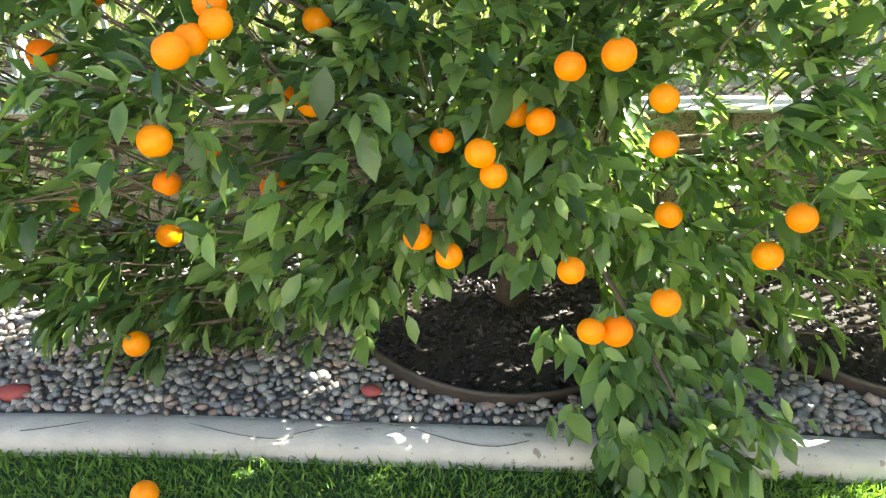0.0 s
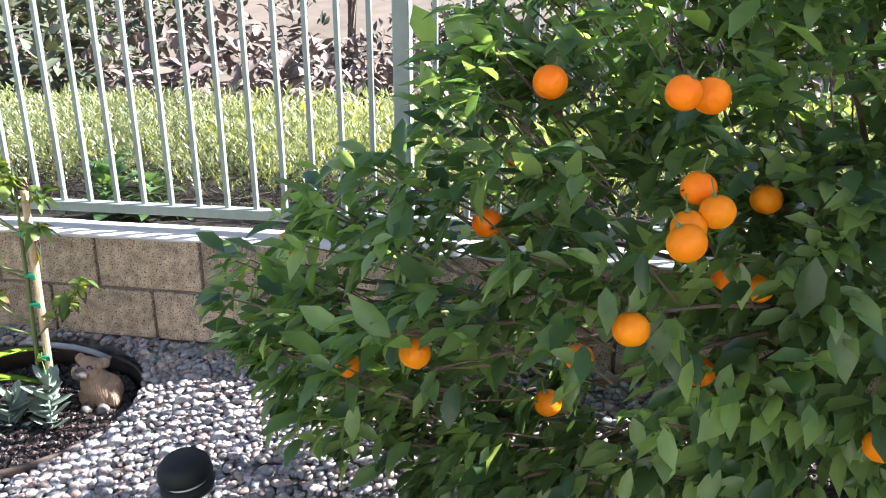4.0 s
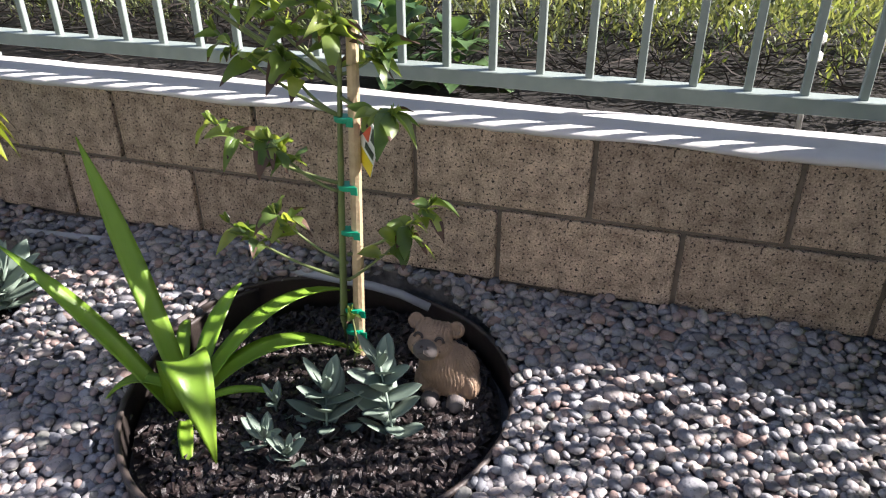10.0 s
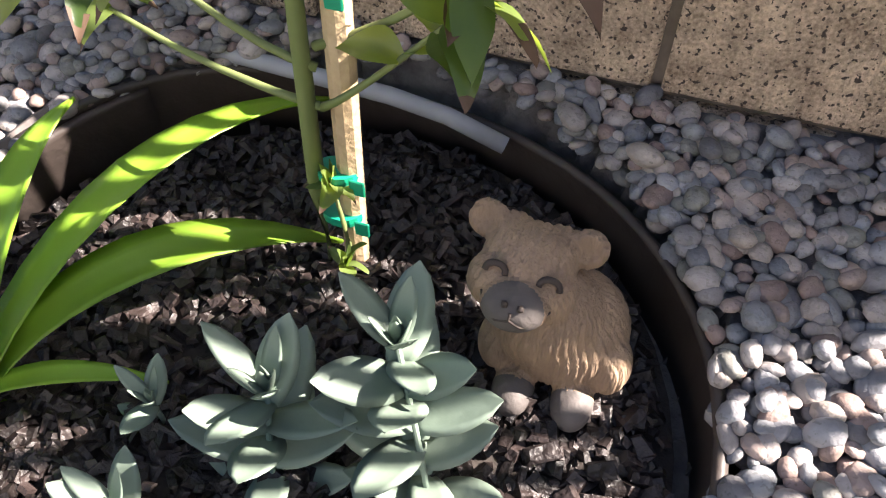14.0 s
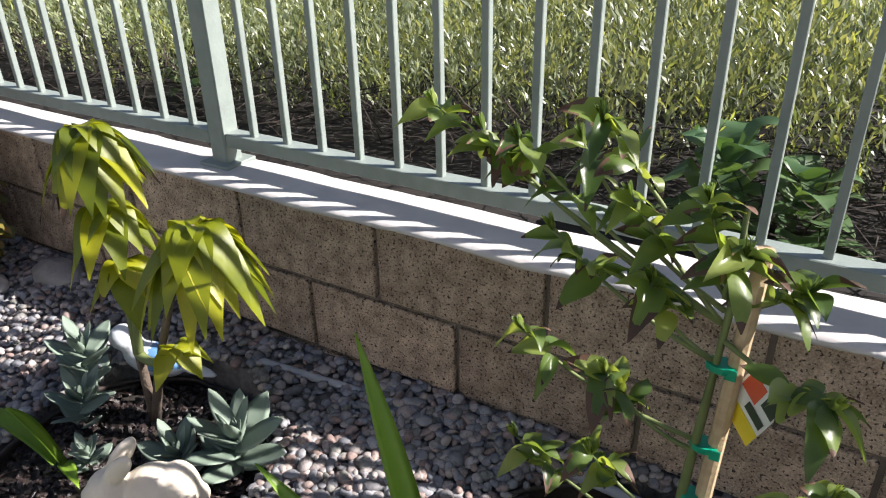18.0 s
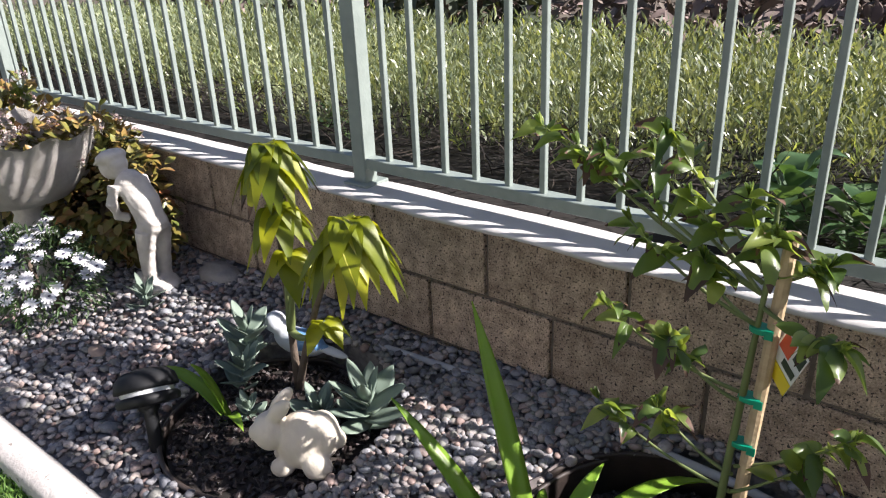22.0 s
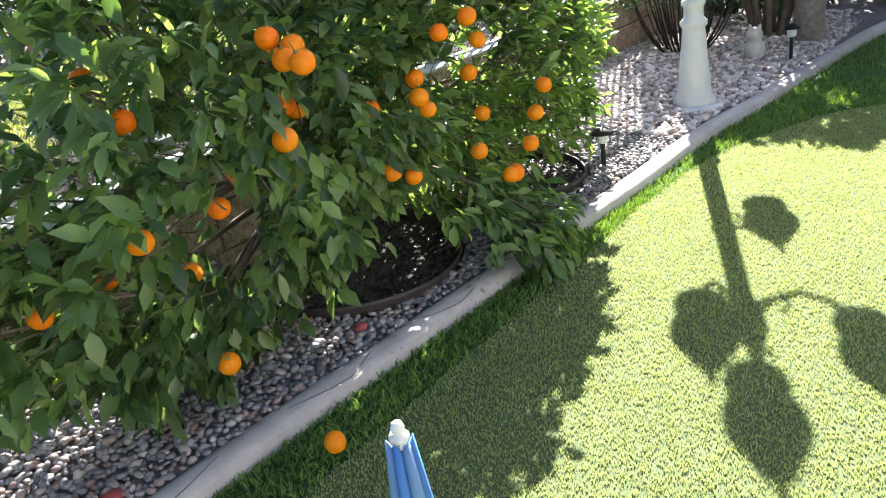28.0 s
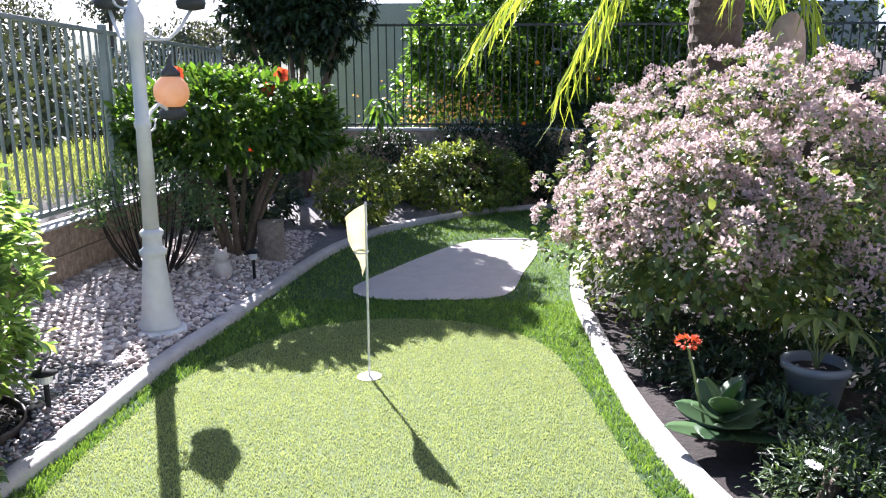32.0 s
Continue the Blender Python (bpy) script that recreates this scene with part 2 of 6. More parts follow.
GLOBE = material("amber_glass_globe", (0.86, 0.66, 0.46), (0.80, 0.50, 0.28), 12, 0.3, 0.1, 20, through_light=0.35, through_tint=(1.1, 1.0, 0.9))
FLAG = material("pale_yellow_flag", (0.82, 0.78, 0.50), None, 12, 0.7, through_light=0.35, through_tint=(1.1, 1.1, 1.1))
CREAM = material("white_enamel", (0.80, 0.79, 0.74), None, 20, 0.4)
HIB = material("hibiscus_leaf", (0.075, 0.15, 0.022), (0.035, 0.085, 0.016), 12, 0.38, spread=0.5, hue=0.02, through_light=0.5)
BOX = material("boxwood_leaf", (0.16, 0.215, 0.045), (0.075, 0.12, 0.028), 12, 0.4, spread=0.5, hue=0.03, through_light=0.38)
DARK_LEAF = material("dark_ficus_leaf", (0.028, 0.055, 0.02), (0.016, 0.034, 0.013), 12, 0.45, spread=0.5, through_light=0.15)
JADE = material("jade_leaf", (0.15, 0.21, 0.05), (0.075, 0.12, 0.035), 14, 0.4, spread=0.4, hue=0.04, through_light=0.2)
JADE_RED = material("red_edged_jade_leaf", (0.16, 0.19, 0.04), (0.20, 0.10, 0.03), 14, 0.4, spread=0.4, hue=0.05)
PINK = material("dusty_pink_flower", (0.60, 0.51, 0.49), (0.49, 0.365, 0.33), 3, 0.8, spread=0.28, hue=0.04, through_light=0.38, through_tint=(1.1, 1.1, 1.12))
DAISY = material("white_petal", (0.82, 0.82, 0.84), None, 20, 0.6)
DAISY_EYE = material("dark_daisy_eye", (0.06, 0.05, 0.10), None, 20, 0.6)
DAISY_LEAF = material("daisy_leaf", (0.075, 0.13, 0.045), (0.035, 0.065, 0.025), 12, 0.5, spread=0.4, through_light=0.2)
RED_FLOWER = material("coral_red_flower", (0.62, 0.11, 0.055), None, 20, 0.6, through_light=0.2)
HEDGE = material("olive_groundcover_leaf", (0.26, 0.305, 0.18), (0.075, 0.095, 0.054), 5, 0.36, spread=0.5, hue=0.03, through_light=0.3)
HEDGE_BRIGHT = material("bright_groundcover_leaf", (0.24, 0.30, 0.11), (0.14, 0.185, 0.07), 5, 0.38, spread=0.45, hue=0.03, through_light=0.35)
# Twig colour lowered to hold the dark shade behind the fence's bottom rail.
TWIG = material("shade_dark_twig", (0.038, 0.028, 0.021), (0.016, 0.012, 0.009), 20, 0.9, spread=0.3)
BROAD = material("broad_weed_leaf", (0.085, 0.155, 0.058), (0.05, 0.10, 0.042), 10, 0.45, spread=0.3, hue=0.02, through_light=0.25)
UMBRELLA = material("blue_canvas", (0.055, 0.19, 0.50), (0.04, 0.14, 0.40), 20, 0.75, 0.2, 120)
UMBRELLA_PALE = material("faded_blue_canvas", (0.17, 0.30, 0.52), (0.13, 0.24, 0.44), 20, 0.75, 0.2, 120)
STEEL = material("brushed_steel", (0.62, 0.62, 0.60), None, 30, 0.35, metal=0.8)
RED_ROCK = material("red_stone", (0.36, 0.07, 0.07), (0.25, 0.05, 0.05), 25, 0.7, 0.2)
ROCK = material("tan_boulder", (0.42, 0.33, 0.26), (0.28, 0.2, 0.16), 8, 0.9, 0.7, 18)
POT = material("grey_glazed_pot", (0.23, 0.25, 0.26), (0.16, 0.175, 0.185), 10, 0.5, 0.15, 30)
PALM_BARK = material("palm_bark", (0.16, 0.115, 0.085), (0.07, 0.05, 0.04), 22, 0.95, 1.0, 30)
PALM_LEAF = material("palm_frond", (0.30, 0.38, 0.05), (0.18, 0.26, 0.04), 8, 0.5, spread=0.3, through_light=0.4)
DRY_HILL = material("dry_far_hill", (0.15, 0.12, 0.094), (0.07, 0.06, 0.046), 0.9, 0.95, 0.6, 3)
HILL = material("far_hill", (0.085, 0.11, 0.05), (0.045, 0.062, 0.028), 0.5, 0.95, 0.5, 2)
BRUSH = material("dry_brush", (0.205, 0.16, 0.138), (0.10, 0.083, 0.068), 3, 0.8, spread=0.45, hue=0.03)
SCORCH = material("scorched_leaf_tip", (0.11, 0.055, 0.03), (0.06, 0.035, 0.02), 20, 0.7)
FAR_TREE = material("far_tree_leaf", (0.085, 0.105, 0.065), (0.045, 0.058, 0.037), 3, 0.7, spread=0.45, hue=0.02, through_light=0.1)
STUCCO = material("grey_stucco", (0.32, 0.315, 0.31), (0.27, 0.265, 0.26), 30, 0.9, 0.3)
BOUNCE_WALL = material("cream_bounce_wall", (0.70, 0.67, 0.63), (0.62, 0.595, 0.56), 30, 0.9, 0.3)
MEADOW = material("sunny_meadow", (0.20, 0.30, 0.055), (0.14, 0.21, 0.04), 3, 0.9, 0.6, 12)


# ---- building helpers ----
def part(name, bm, mat, parent=None, label="", smooth=False):
    """Links a bmesh (or a mesh) as one object, under a thing or a part if one is given."""
    if isinstance(bm, bmesh.types.BMesh):
        me = bpy.data.meshes.new(name)
        bm.to_mesh(me)
        bm.free()
    else:
        me = bm
    if mat and not me.materials:
        for mm in mat if isinstance(mat, (list, tuple)) else [mat]:
            me.materials.append(mm)
    if smooth:
        me.polygons.foreach_set("use_smooth", [True] * len(me.polygons))
    ob = new(name, me)
    ob.parent = parent
    return tagged(ob, label) if label else ob


def thing(name, at, label, category, group="", kind="", turn=0.0):
    ob = new(name)
    ob.matrix_basis = pose(*at, 0, 0, turn)
    ob.empty_display_size = 0.05
    return tagged(ob, label, category, group, kind)


def grid_mesh(name, verts, faces, mats):
    me = bpy.data.meshes.new(name)
    me.from_pydata([tuple(v) for v in np.asarray(verts).tolist()], [], faces)
    for m in mats if isinstance(mats, (list, tuple)) else [mats]:
        me.materials.append(m)
    return me


def box(bm, lo, hi, bevel=0.0, seg=1):
    r = bmesh.ops.create_cube(bm, size=1)
    lo, hi = Vector(lo), Vector(hi)
    for v in r["verts"]:
        v.co = Vector((lo[i] + (v.co[i] + 0.5) * (hi[i] - lo[i]) for i in range(3)))
    if bevel:
        es = list({e for v in r["verts"] for e in v.link_edges})
        bmesh.ops.bevel(bm, geom=es, offset=bevel, segments=seg, affect="EDGES")
    return bm


def lathe(bm, profile, seg=24, at=(0, 0, 0)):
    """A turned body: profile rows of (radius, height)."""
    rings = []
    for r, z in profile:
        rings.append([bm.verts.new((at[0] + r * math.cos(2 * math.pi * i / seg), at[1] + r * math.sin(2 * math.pi * i / seg), at[2] + z)) for i in range(seg)])
    for a, b in zip(rings, rings[1:]):
        for i in range(seg):
            bm.faces.new((a[i], a[(i + 1) % seg], b[(i + 1) % seg], b[i]))
    bm.faces.new(rings[0][::-1]), bm.faces.new(rings[-1])
    return bm


def tube(bm, points, radius, seg=8):
    """A round bar along points; radius is one number or one for each point."""
    pts = [Vector(p) for p in points]
    rad = radius if isinstance(radius, (list, tuple)) else [radius] * len(pts)
    rings = []
    for i, p in enumerate(pts):
        d = (pts[min(i + 1, len(pts) - 1)] - pts[max(i - 1, 0)]).normalized()
        q = d.to_track_quat("Z", "Y")
        rings.append([bm.verts.new(p + q @ Vector((rad[i] * math.cos(2 * math.pi * k / seg), rad[i] * math.sin(2 * math.pi * k / seg), 0))) for k in range(seg)])
    for a, b in zip(rings, rings[1:]):
        for k in range(seg):
            bm.faces.new((a[k], a[(k + 1) % seg], b[(k + 1) % seg], b[k]))
    bm.faces.new(rings[0][::-1]), bm.faces.new(rings[-1])
    return bm


def curve_points(p0, p1, p2, n=8):
    p0, p1, p2 = Vector(p0), Vector(p1), Vector(p2)
    return [(1 - t) ** 2 * p0 + 2 * t * (1 - t) * p1 + t * t * p2 for t in [i / n for i in range(n + 1)]]


def ball(bm, c, r, sub=2, squash=(1, 1, 1), turn=(0, 0, 0)):
    m = Matrix.Translation(c) @ Euler([radians(a) for a in turn]).to_matrix().to_4x4() @ Matrix.Diagonal((*[r * s for s in squash], 1))
    bmesh.ops.create_icosphere(bm, subdivisions=sub, radius=1, matrix=m)
    return bm


def melted(bm, voxel):
    """The bodies of a bmesh run together into one smooth skin."""
    me = bpy.data.meshes.new("rough")
    bm.to_mesh(me)
    bm.free()
    ob = new("rough", me)
    mod = ob.modifiers.new("skin", "REMESH")
    mod.mode, mod.voxel_size = "VOXEL", voxel
    sm = ob.modifiers.new("soft", "SMOOTH")
    sm.factor, sm.iterations = 0.5, 4
    got = bpy.data.meshes.new_from_object(ob.evaluated_get(bpy.context.evaluated_depsgraph_get()))
    bpy.data.objects.remove(ob)
    out = bmesh.new()
    out.from_mesh(got)
    return out


RNG = np.random.default_rng(7)


def turns(ahead, up):
    """Turn matrices whose y axis runs along ahead and whose z axis is near up (rows of vectors)."""
    y = ahead / np.linalg.norm(ahead, axis=1, keepdims=True)
    x = np.cross(y, up)
    x /= np.linalg.norm(x, axis=1, keepdims=True) + 1e-9
    return np.stack([x, y, np.cross(x, y)], 2)


LEAF = np.array([(0, 0, 0), (-.36, .28, .06), (0, .3, -.03), (.36, .28, .06), (-.40, .62, .05), (0, .65, -.05), (.40, .62, .05), (0, 1, -.14)], float)
LEAF_FACES = [(0, 2, 1), (0, 3, 2), (1, 2, 5, 4), (2, 3, 6, 5), (4, 5, 7), (5, 6, 7)]
SLIM = np.array([(0, 0, 0), (-.5, .45, .05), (.5, .45, .05), (0, 1, -.12)], float)
SLIM_FACES = [(0, 2, 1), (1, 2, 3)]


def leaves(name, at, ahead, up, length, width, mat, shape="leaf"):
    """One mesh of many leaves: rows of foot points, directions, upper sides, lengths and widths."""
    tpl, fc = (LEAF, LEAF_FACES) if shape == "leaf" else (SLIM, SLIM_FACES)
    n, k = len(at), len(tpl)
    loc = tpl[None] * np.stack([width, length, length], 1)[:, None, :]
    verts = np.einsum("nij,nkj->nki", turns(ahead, up), loc) + at[:, None, :]
    faces = [tuple(i * k + j for j in f) for i in range(n) for f in fc]
    me = grid_mesh(name, verts.reshape(-1, 3), faces, mat)
    me.polygons.foreach_set("use_smooth", [True] * len(me.polygons))
    return me


def unit(n):
    v = RNG.normal(size=(n, 3))
    return v / np.linalg.norm(v, axis=1, keepdims=True)


def clumps(centres, out, per, length, spread=0.9, droop=0.15):
    """Leaves round twig ends: foot points, directions, upper sides and lengths."""
    c, o = np.repeat(centres, per, 0), np.repeat(out, per, 0)
    d = o + spread * unit(len(c)) + np.array([0, 0, -droop])
    up = np.array([0, 0, 1.0]) + 0.5 * o + 0.5 * unit(len(c))
    return c + 0.02 * RNG.normal(size=c.shape), d, up, length * RNG.uniform(0.6, 1.15, len(c))


def strap(bm, pts, width, fold=0.25, tip=0.0, thick=0.004, flat_up=None):
    """A long strap leaf along a bent line, gutter-shaped, tapering to its tip."""
    pts = [Vector(p) for p in pts]
    rows, n = [], len(pts)
    for i, p in enumerate(pts):
        d = (pts[min(i + 1, n - 1)] - pts[max(i - 1, 0)]).normalized()
        side = d.cross(Vector(flat_up) if flat_up else Vector((0, 0, 1)))
        side = side.normalized() if side.length > 0.05 else Vector((1, 0, 0))
        up = side.cross(d)
        s = i / (n - 1)
        w = width * (0.7 + 0.6 * s if s < 0.45 else 0.97 * max(1 - ((s - 0.45) / 0.55) ** 2.2, tip)) * 0.5
        rows.append([bm.verts.new(p + side * w * a + up * (fold * w * abs(a) ** 1.5 + b)) for a, b in ((-1, 0), (-.5, 0), (0, 0), (.5, 0), (1, 0), (.5, -thick), (-.5, -thick))])
    for a, b in zip(rows, rows[1:]):
        for k in range(7):
            bm.faces.new((a[k], a[(k + 1) % 7], b[(k + 1) % 7], b[k]))
    bm.faces.new(rows[0][::-1]), bm.faces.new(rows[-1])
    return bm


# ---- the plan ----
WALL_Y, BLOCK_L, BLOCK_H, JOINT_X = 2.285, 0.4064, 0.195, -1.985
TOP_Z, MID_Z = 0.548, 0.352
KERB_LINE = [(-8, 1.345), (-3.7, 1.345), (-1.2, 1.35), (-0.2, 1.30), (0.7, 1.245), (1.2, 1.205), (1.75, 1.19), (2.25, 1.15), (2.8, 1.07), (3.8, 0.97), (5.2, 0.75), (6.3, 0.25), (7.25, -0.64), (7.75, -1.57), (8.0, -2.6)]
KERB_RIGHT = [(-8, -2.9), (-3, -2.25), (-0.8, -1.72), (0.2, -1.48), (0.7, -1.345), (1.1, -1.27), (1.7, -1.215), (2.5, -1.21), (3.5, -1.23), (4.5, -1.4), (5.4, -1.9), (6.0, -2.8)]
GREEN = [(-8, 1.09), (-5, 1.09), (-3, 1.09), (-1.5, 1.09), (-0.5, 1.09), (0.56, 1.08), (1.2, 1.08), (1.8, 1.01), (2.15, 0.89), (2.67, 0.62), (2.91, 0.22), (2.95, -0.17), (2.8, -0.6), (2.48, -0.88), (2.02, -1.0), (1.53, -1.05), (1.0, -1.10), (0.58, -1.17), (0, -1.34), (-3, -2.05), (-8, -2.75)]
BUNKER = [(3.42, 0.2), (3.69, 0.41), (4.29, 0.19), (5.23, -0.26), (5.64, -0.64), (5.62, -1.08), (5.07, -1.08), (4.27, -0.9), (3.55, -0.72), (3.4, -0.28)]


def smooth_line(pts, step=0.12, closed=False):
    """A rounded line through points."""
    p = [Vector((*q, 0)) for q in pts]
    out, n = [], len(p)
    for i in range(n if closed else n - 1):
        a, b, c, d = (p[(i + k) % n] if closed else p[min(max(i + k, 0), n - 1)] for k in (-1, 0, 1, 2))
        m = max(2, int((c - b).length / step))
        for k in range(m):
            t = k / m
            out.append(0.5 * (2 * b + (c - a) * t + (2 * a - 5 * b + 4 * c - d) * t * t + (3 * b - a - 3 * c + d) * t ** 3))
    return out if closed else out + [p[-1]]


def inside(x, y, poly):
    """Which of the points lie within a closed line."""
    hit = np.zeros(len(x), bool)
    for (x0, y0), (x1, y1) in zip(poly, poly[1:] + poly[:1]):
        hit ^= ((y0 > y) != (y1 > y)) & (x < (x1 - x0) * (y - y0) / (y1 - y0 + 1e-12) + x0)
    return hit


def kerb_y(x):
    return np.interp(x, [p[0] for p in KERB_LINE[:10]], [p[1] for p in KERB_LINE[:10]])


def bed_z(x, y):
    """Height of the gravel bed, rising from the kerb to the wall."""
    return 0.04 + 0.115 * np.clip((y - kerb_y(x) - 0.05) / 0.88, 0, 1.1) + 0.008 * np.sin(5.1 * x) * np.sin(4.3 * y + 1)


def sheet(name, line, z, mat):
    """A flat sheet within a closed line."""
    bm = bmesh.new()
    f = bm.faces.new([bm.verts.new((p[0], p[1], z)) for p in line])
    f.normal_update()
    if f.normal.z < 0:
        f.normal_flip()
    bmesh.ops.triangulate(bm, faces=[f])
    return part(name, bm, mat)


# ground sheet: low garden side, raised slope behind the wall falling away to a valley
def terrain(x, y):
    if y < 2.452 and x < 8.45:
        return -0.05
    far = max(0.0, y - 4.9, x - 11)
    return 0.47 + 0.02 * math.sin(1.7 * x) - 0.30 * min(far, 12) + 0.27 * min(max(0, far - 13), 34) + 0.5 * noise.noise((x * 0.05, y * 0.05, 0)) * min(1, far / 8)


gx = [-400, -200, -100, -60, -40, -30, -22, -16] + [-12 + 0.8 * i for i in range(26)] + [8.44, 8.46] + [9 + 0.9 * i for i in range(9)] + [18, 22, 30, 40, 60, 100, 200, 400]
gy = [-400, -200, -80, -40, -20, -10, -5, -2, 0, 1, 2, 2.45, 2.458] + [2.7 + 0.5 * i for i in range(12)] + [9.5, 11, 13, 16, 20, 26, 34, 45, 60, 80, 110, 160, 240, 400]
gv = [(x, y, terrain(x, y)) for y in gy for x in gx]
gf = [(j * len(gx) + i, j * len(gx) + i + 1, (j + 1) * len(gx) + i + 1, (j + 1) * len(gx) + i) for j in range(len(gy) - 1) for i in range(len(gx) - 1)]
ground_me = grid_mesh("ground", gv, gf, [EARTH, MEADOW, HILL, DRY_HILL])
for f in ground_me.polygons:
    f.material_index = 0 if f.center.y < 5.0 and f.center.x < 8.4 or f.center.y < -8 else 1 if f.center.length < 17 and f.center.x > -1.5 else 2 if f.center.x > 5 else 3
ground = tagged(part("ground", ground_me, None, smooth=False), "dry earth slope beyond the garden wall, near-black for groundcover shade", "ground", kind="structure")

# turf: long-bladed fringe and the short putting green
left_edge = [p for p in smooth_line(KERB_LINE)]
right_edge = [p for p in smooth_line(KERB_RIGHT)]
turf_line = [(p.x, p.y) for p in right_edge] + [(8.0, -2.8)] + [(p.x, p.y) for p in left_edge[::-1]]
fringe = tagged(sheet("lawn", turf_line, -0.006, FRINGE_BED), "dark green artificial turf fringe beside the kerb", "lawn", kind="structure")
green_line = [(p.x, p.y) for p in smooth_line(GREEN, 0.1, True)]
green = tagged(sheet("putting_green", green_line, 0.0, TURF), "short light green artificial putting turf", "putting green", kind="structure")
bunker_line = [(p.x, p.y) for p in smooth_line(BUNKER, 0.1, True)]
bunker = tagged(sheet("sand_bunker", bunker_line, 0.004, SAND), "pale sand bunker set in the turf", "sand bunker", kind="structure")


def blades(x0, x1, y0, y1, density, height, tidy=0.0):
    n = int((x1 - x0) * (y1 - y0) * density)
    x, y = RNG.uniform(x0, x1, n), RNG.uniform(y0, y1, n)
    keep = inside(x, y, turf_line) & ~inside(x, y, green_line) & ~inside(x, y, bunker_line)
    x, y = x[keep], y[keep]
    n = len(x)
    lean = np.stack([RNG.normal(0, 0.55, n), RNG.normal(-0.1, 0.55, n), np.ones(n)], 1)
    return np.stack([x, y, np.full(n, -0.008)], 1), lean, unit(n) * (1, 1, 0.1), height * RNG.uniform(0.6, 1.2, n), np.full(n, 0.0055) * RNG.uniform(0.7, 1.3, n)


sets = [blades(-4.6, 1.3, 1.05, 1.40, 15000, 0.036), blades(1.3, 3.4, -1.25, 1.3, 9000, 0.036), blades(0.3, 1.3, -1.6, -1.0, 9000, 0.036), blades(3.4, 8, -2.2, 1.1, 2600, 0.04)]
at, ahead, up, length, width = (np.concatenate([q[i] for q in sets]) for i in range(5))
tagged(part("turf_blades", leaves("turf_blades", at, ahead, up, length, width, BLADE, "slim"), None), "long dark green artificial grass blades along the kerb", "grass", kind="stuff")


n = 330000
x, y = RNG.uniform(-2.0, 3.0, n), RNG.uniform(-1.4, 1.1, n)
keep = inside(x, y, green_line)
x, y = x[keep], y[keep]
n = len(x)
nap_at = np.stack([x, y, np.full(n, -0.001)], 1)
tagged(part("turf_nap", leaves("turf_nap", nap_at, unit(n) * (0.45, 0.45, 0.1) + (0, 0, 0.9), unit(n), RNG.uniform(0.009, 0.014, n), np.full(n, 0.0036), NAP, "slim"), None), "short curled pale green nap of the putting turf", "grass", kind="stuff")


# kerbs: poured concrete with a rounded top, and hairline cracks
def kerb(name, line, label, crack_at):
    bm = bmesh.new()
    pts = smooth_line(line, 0.15)
    section = [(-0.048, -0.06), (-0.048, 0.034), (-0.038, 0.050), (-0.015, 0.057), (0.015, 0.058), (0.038, 0.053), (0.048, 0.038), (0.048, -0.06)]
    rows = []
    for i, p in enumerate(pts):
        d = (pts[min(i + 1, len(pts) - 1)] - pts[max(i - 1, 0)]).normalized()
        side = Vector((-d.y, d.x, 0))
        wob = 0.004 * noise.noise((p.x * 2.3, p.y * 2.3, 3))
        rows.append([bm.verts.new(p + side * (a + wob) + Vector((0, 0, b + wob * 0.6))) for a, b in section])
    for a, b in zip(rows, rows[1:]):
        for k in range(len(section) - 1):
            bm.faces.new((a[k], b[k], b[k + 1], a[k + 1]))
    ob = tagged(part(name, bm, KERB, smooth=True), label, "kerb", kind="structure")
    for x0, x1, w in crack_at:
        cb = bmesh.new()
        pl = []
        for k in range(16):
            x = x0 + (x1 - x0) * k / 15
            y = float(np.interp(x, [q[0] for q in line], [q[1] for q in line])) + w * math.sin(k * 0.42 + x0) + 0.004 * noise.noise((x * 9, 0, 1))
            pl.append((x, y, 0.0575 - 3.2 * (y - float(np.interp(x, [q[0] for q in line], [q[1] for q in line]))) ** 2))
        tube(cb, pl, 0.0016, 4)
        part("crack", cb, CRACK, ob)
    return ob


kerb("kerb_garden", KERB_LINE, "pale poured concrete kerb between gravel and turf", [(-1.1, -0.45, 0.03), (-0.45, 0.1, 0.035), (0.15, 0.6, 0.03), (1.4, 2.0, 0.02)])
kerb("kerb_planter", KERB_RIGHT, "pale poured concrete kerb round the planter", [])

# gravel bed under the pebbles, and soil of the planter
nx, ny = 840, 52
HOLES = [((-2.455, 1.862), 0.388), ((-3.56, 1.82), 0.30), ((0.09, 1.875), 0.47), ((1.12, 1.72), 0.33)]
bv, bf = [], []
for i in range(nx + 1):
    x = -8 + 16.5 * i / nx
    ky = float(np.interp(x, [p[0] for p in KERB_LINE[:13]], [p[1] for p in KERB_LINE[:13]]))
    for j in range(ny + 1):
        y = ky + 0.035 + (2.32 - ky) * j / ny
        z = float(bed_z(x, y)) if x < 3.6 else 0.04 + 0.11 * j / ny
        if any((x - cx) ** 2 + (y - cy) ** 2 < (r + 0.024) ** 2 for (cx, cy), r in HOLES):
            z = 0.02
        bv.append((x, y, z))
bf = [(i * (ny + 1) + j, (i + 1) * (ny + 1) + j, (i + 1) * (ny + 1) + j + 1, i * (ny + 1) + j + 1) for i in range(nx) for j in range(ny)]
tagged(part("gravel_bed", grid_mesh("gravel_bed", bv, bf, GRIT), None), "dark grit under the river pebbles", "ground", kind="structure")
pv, pf = [], []
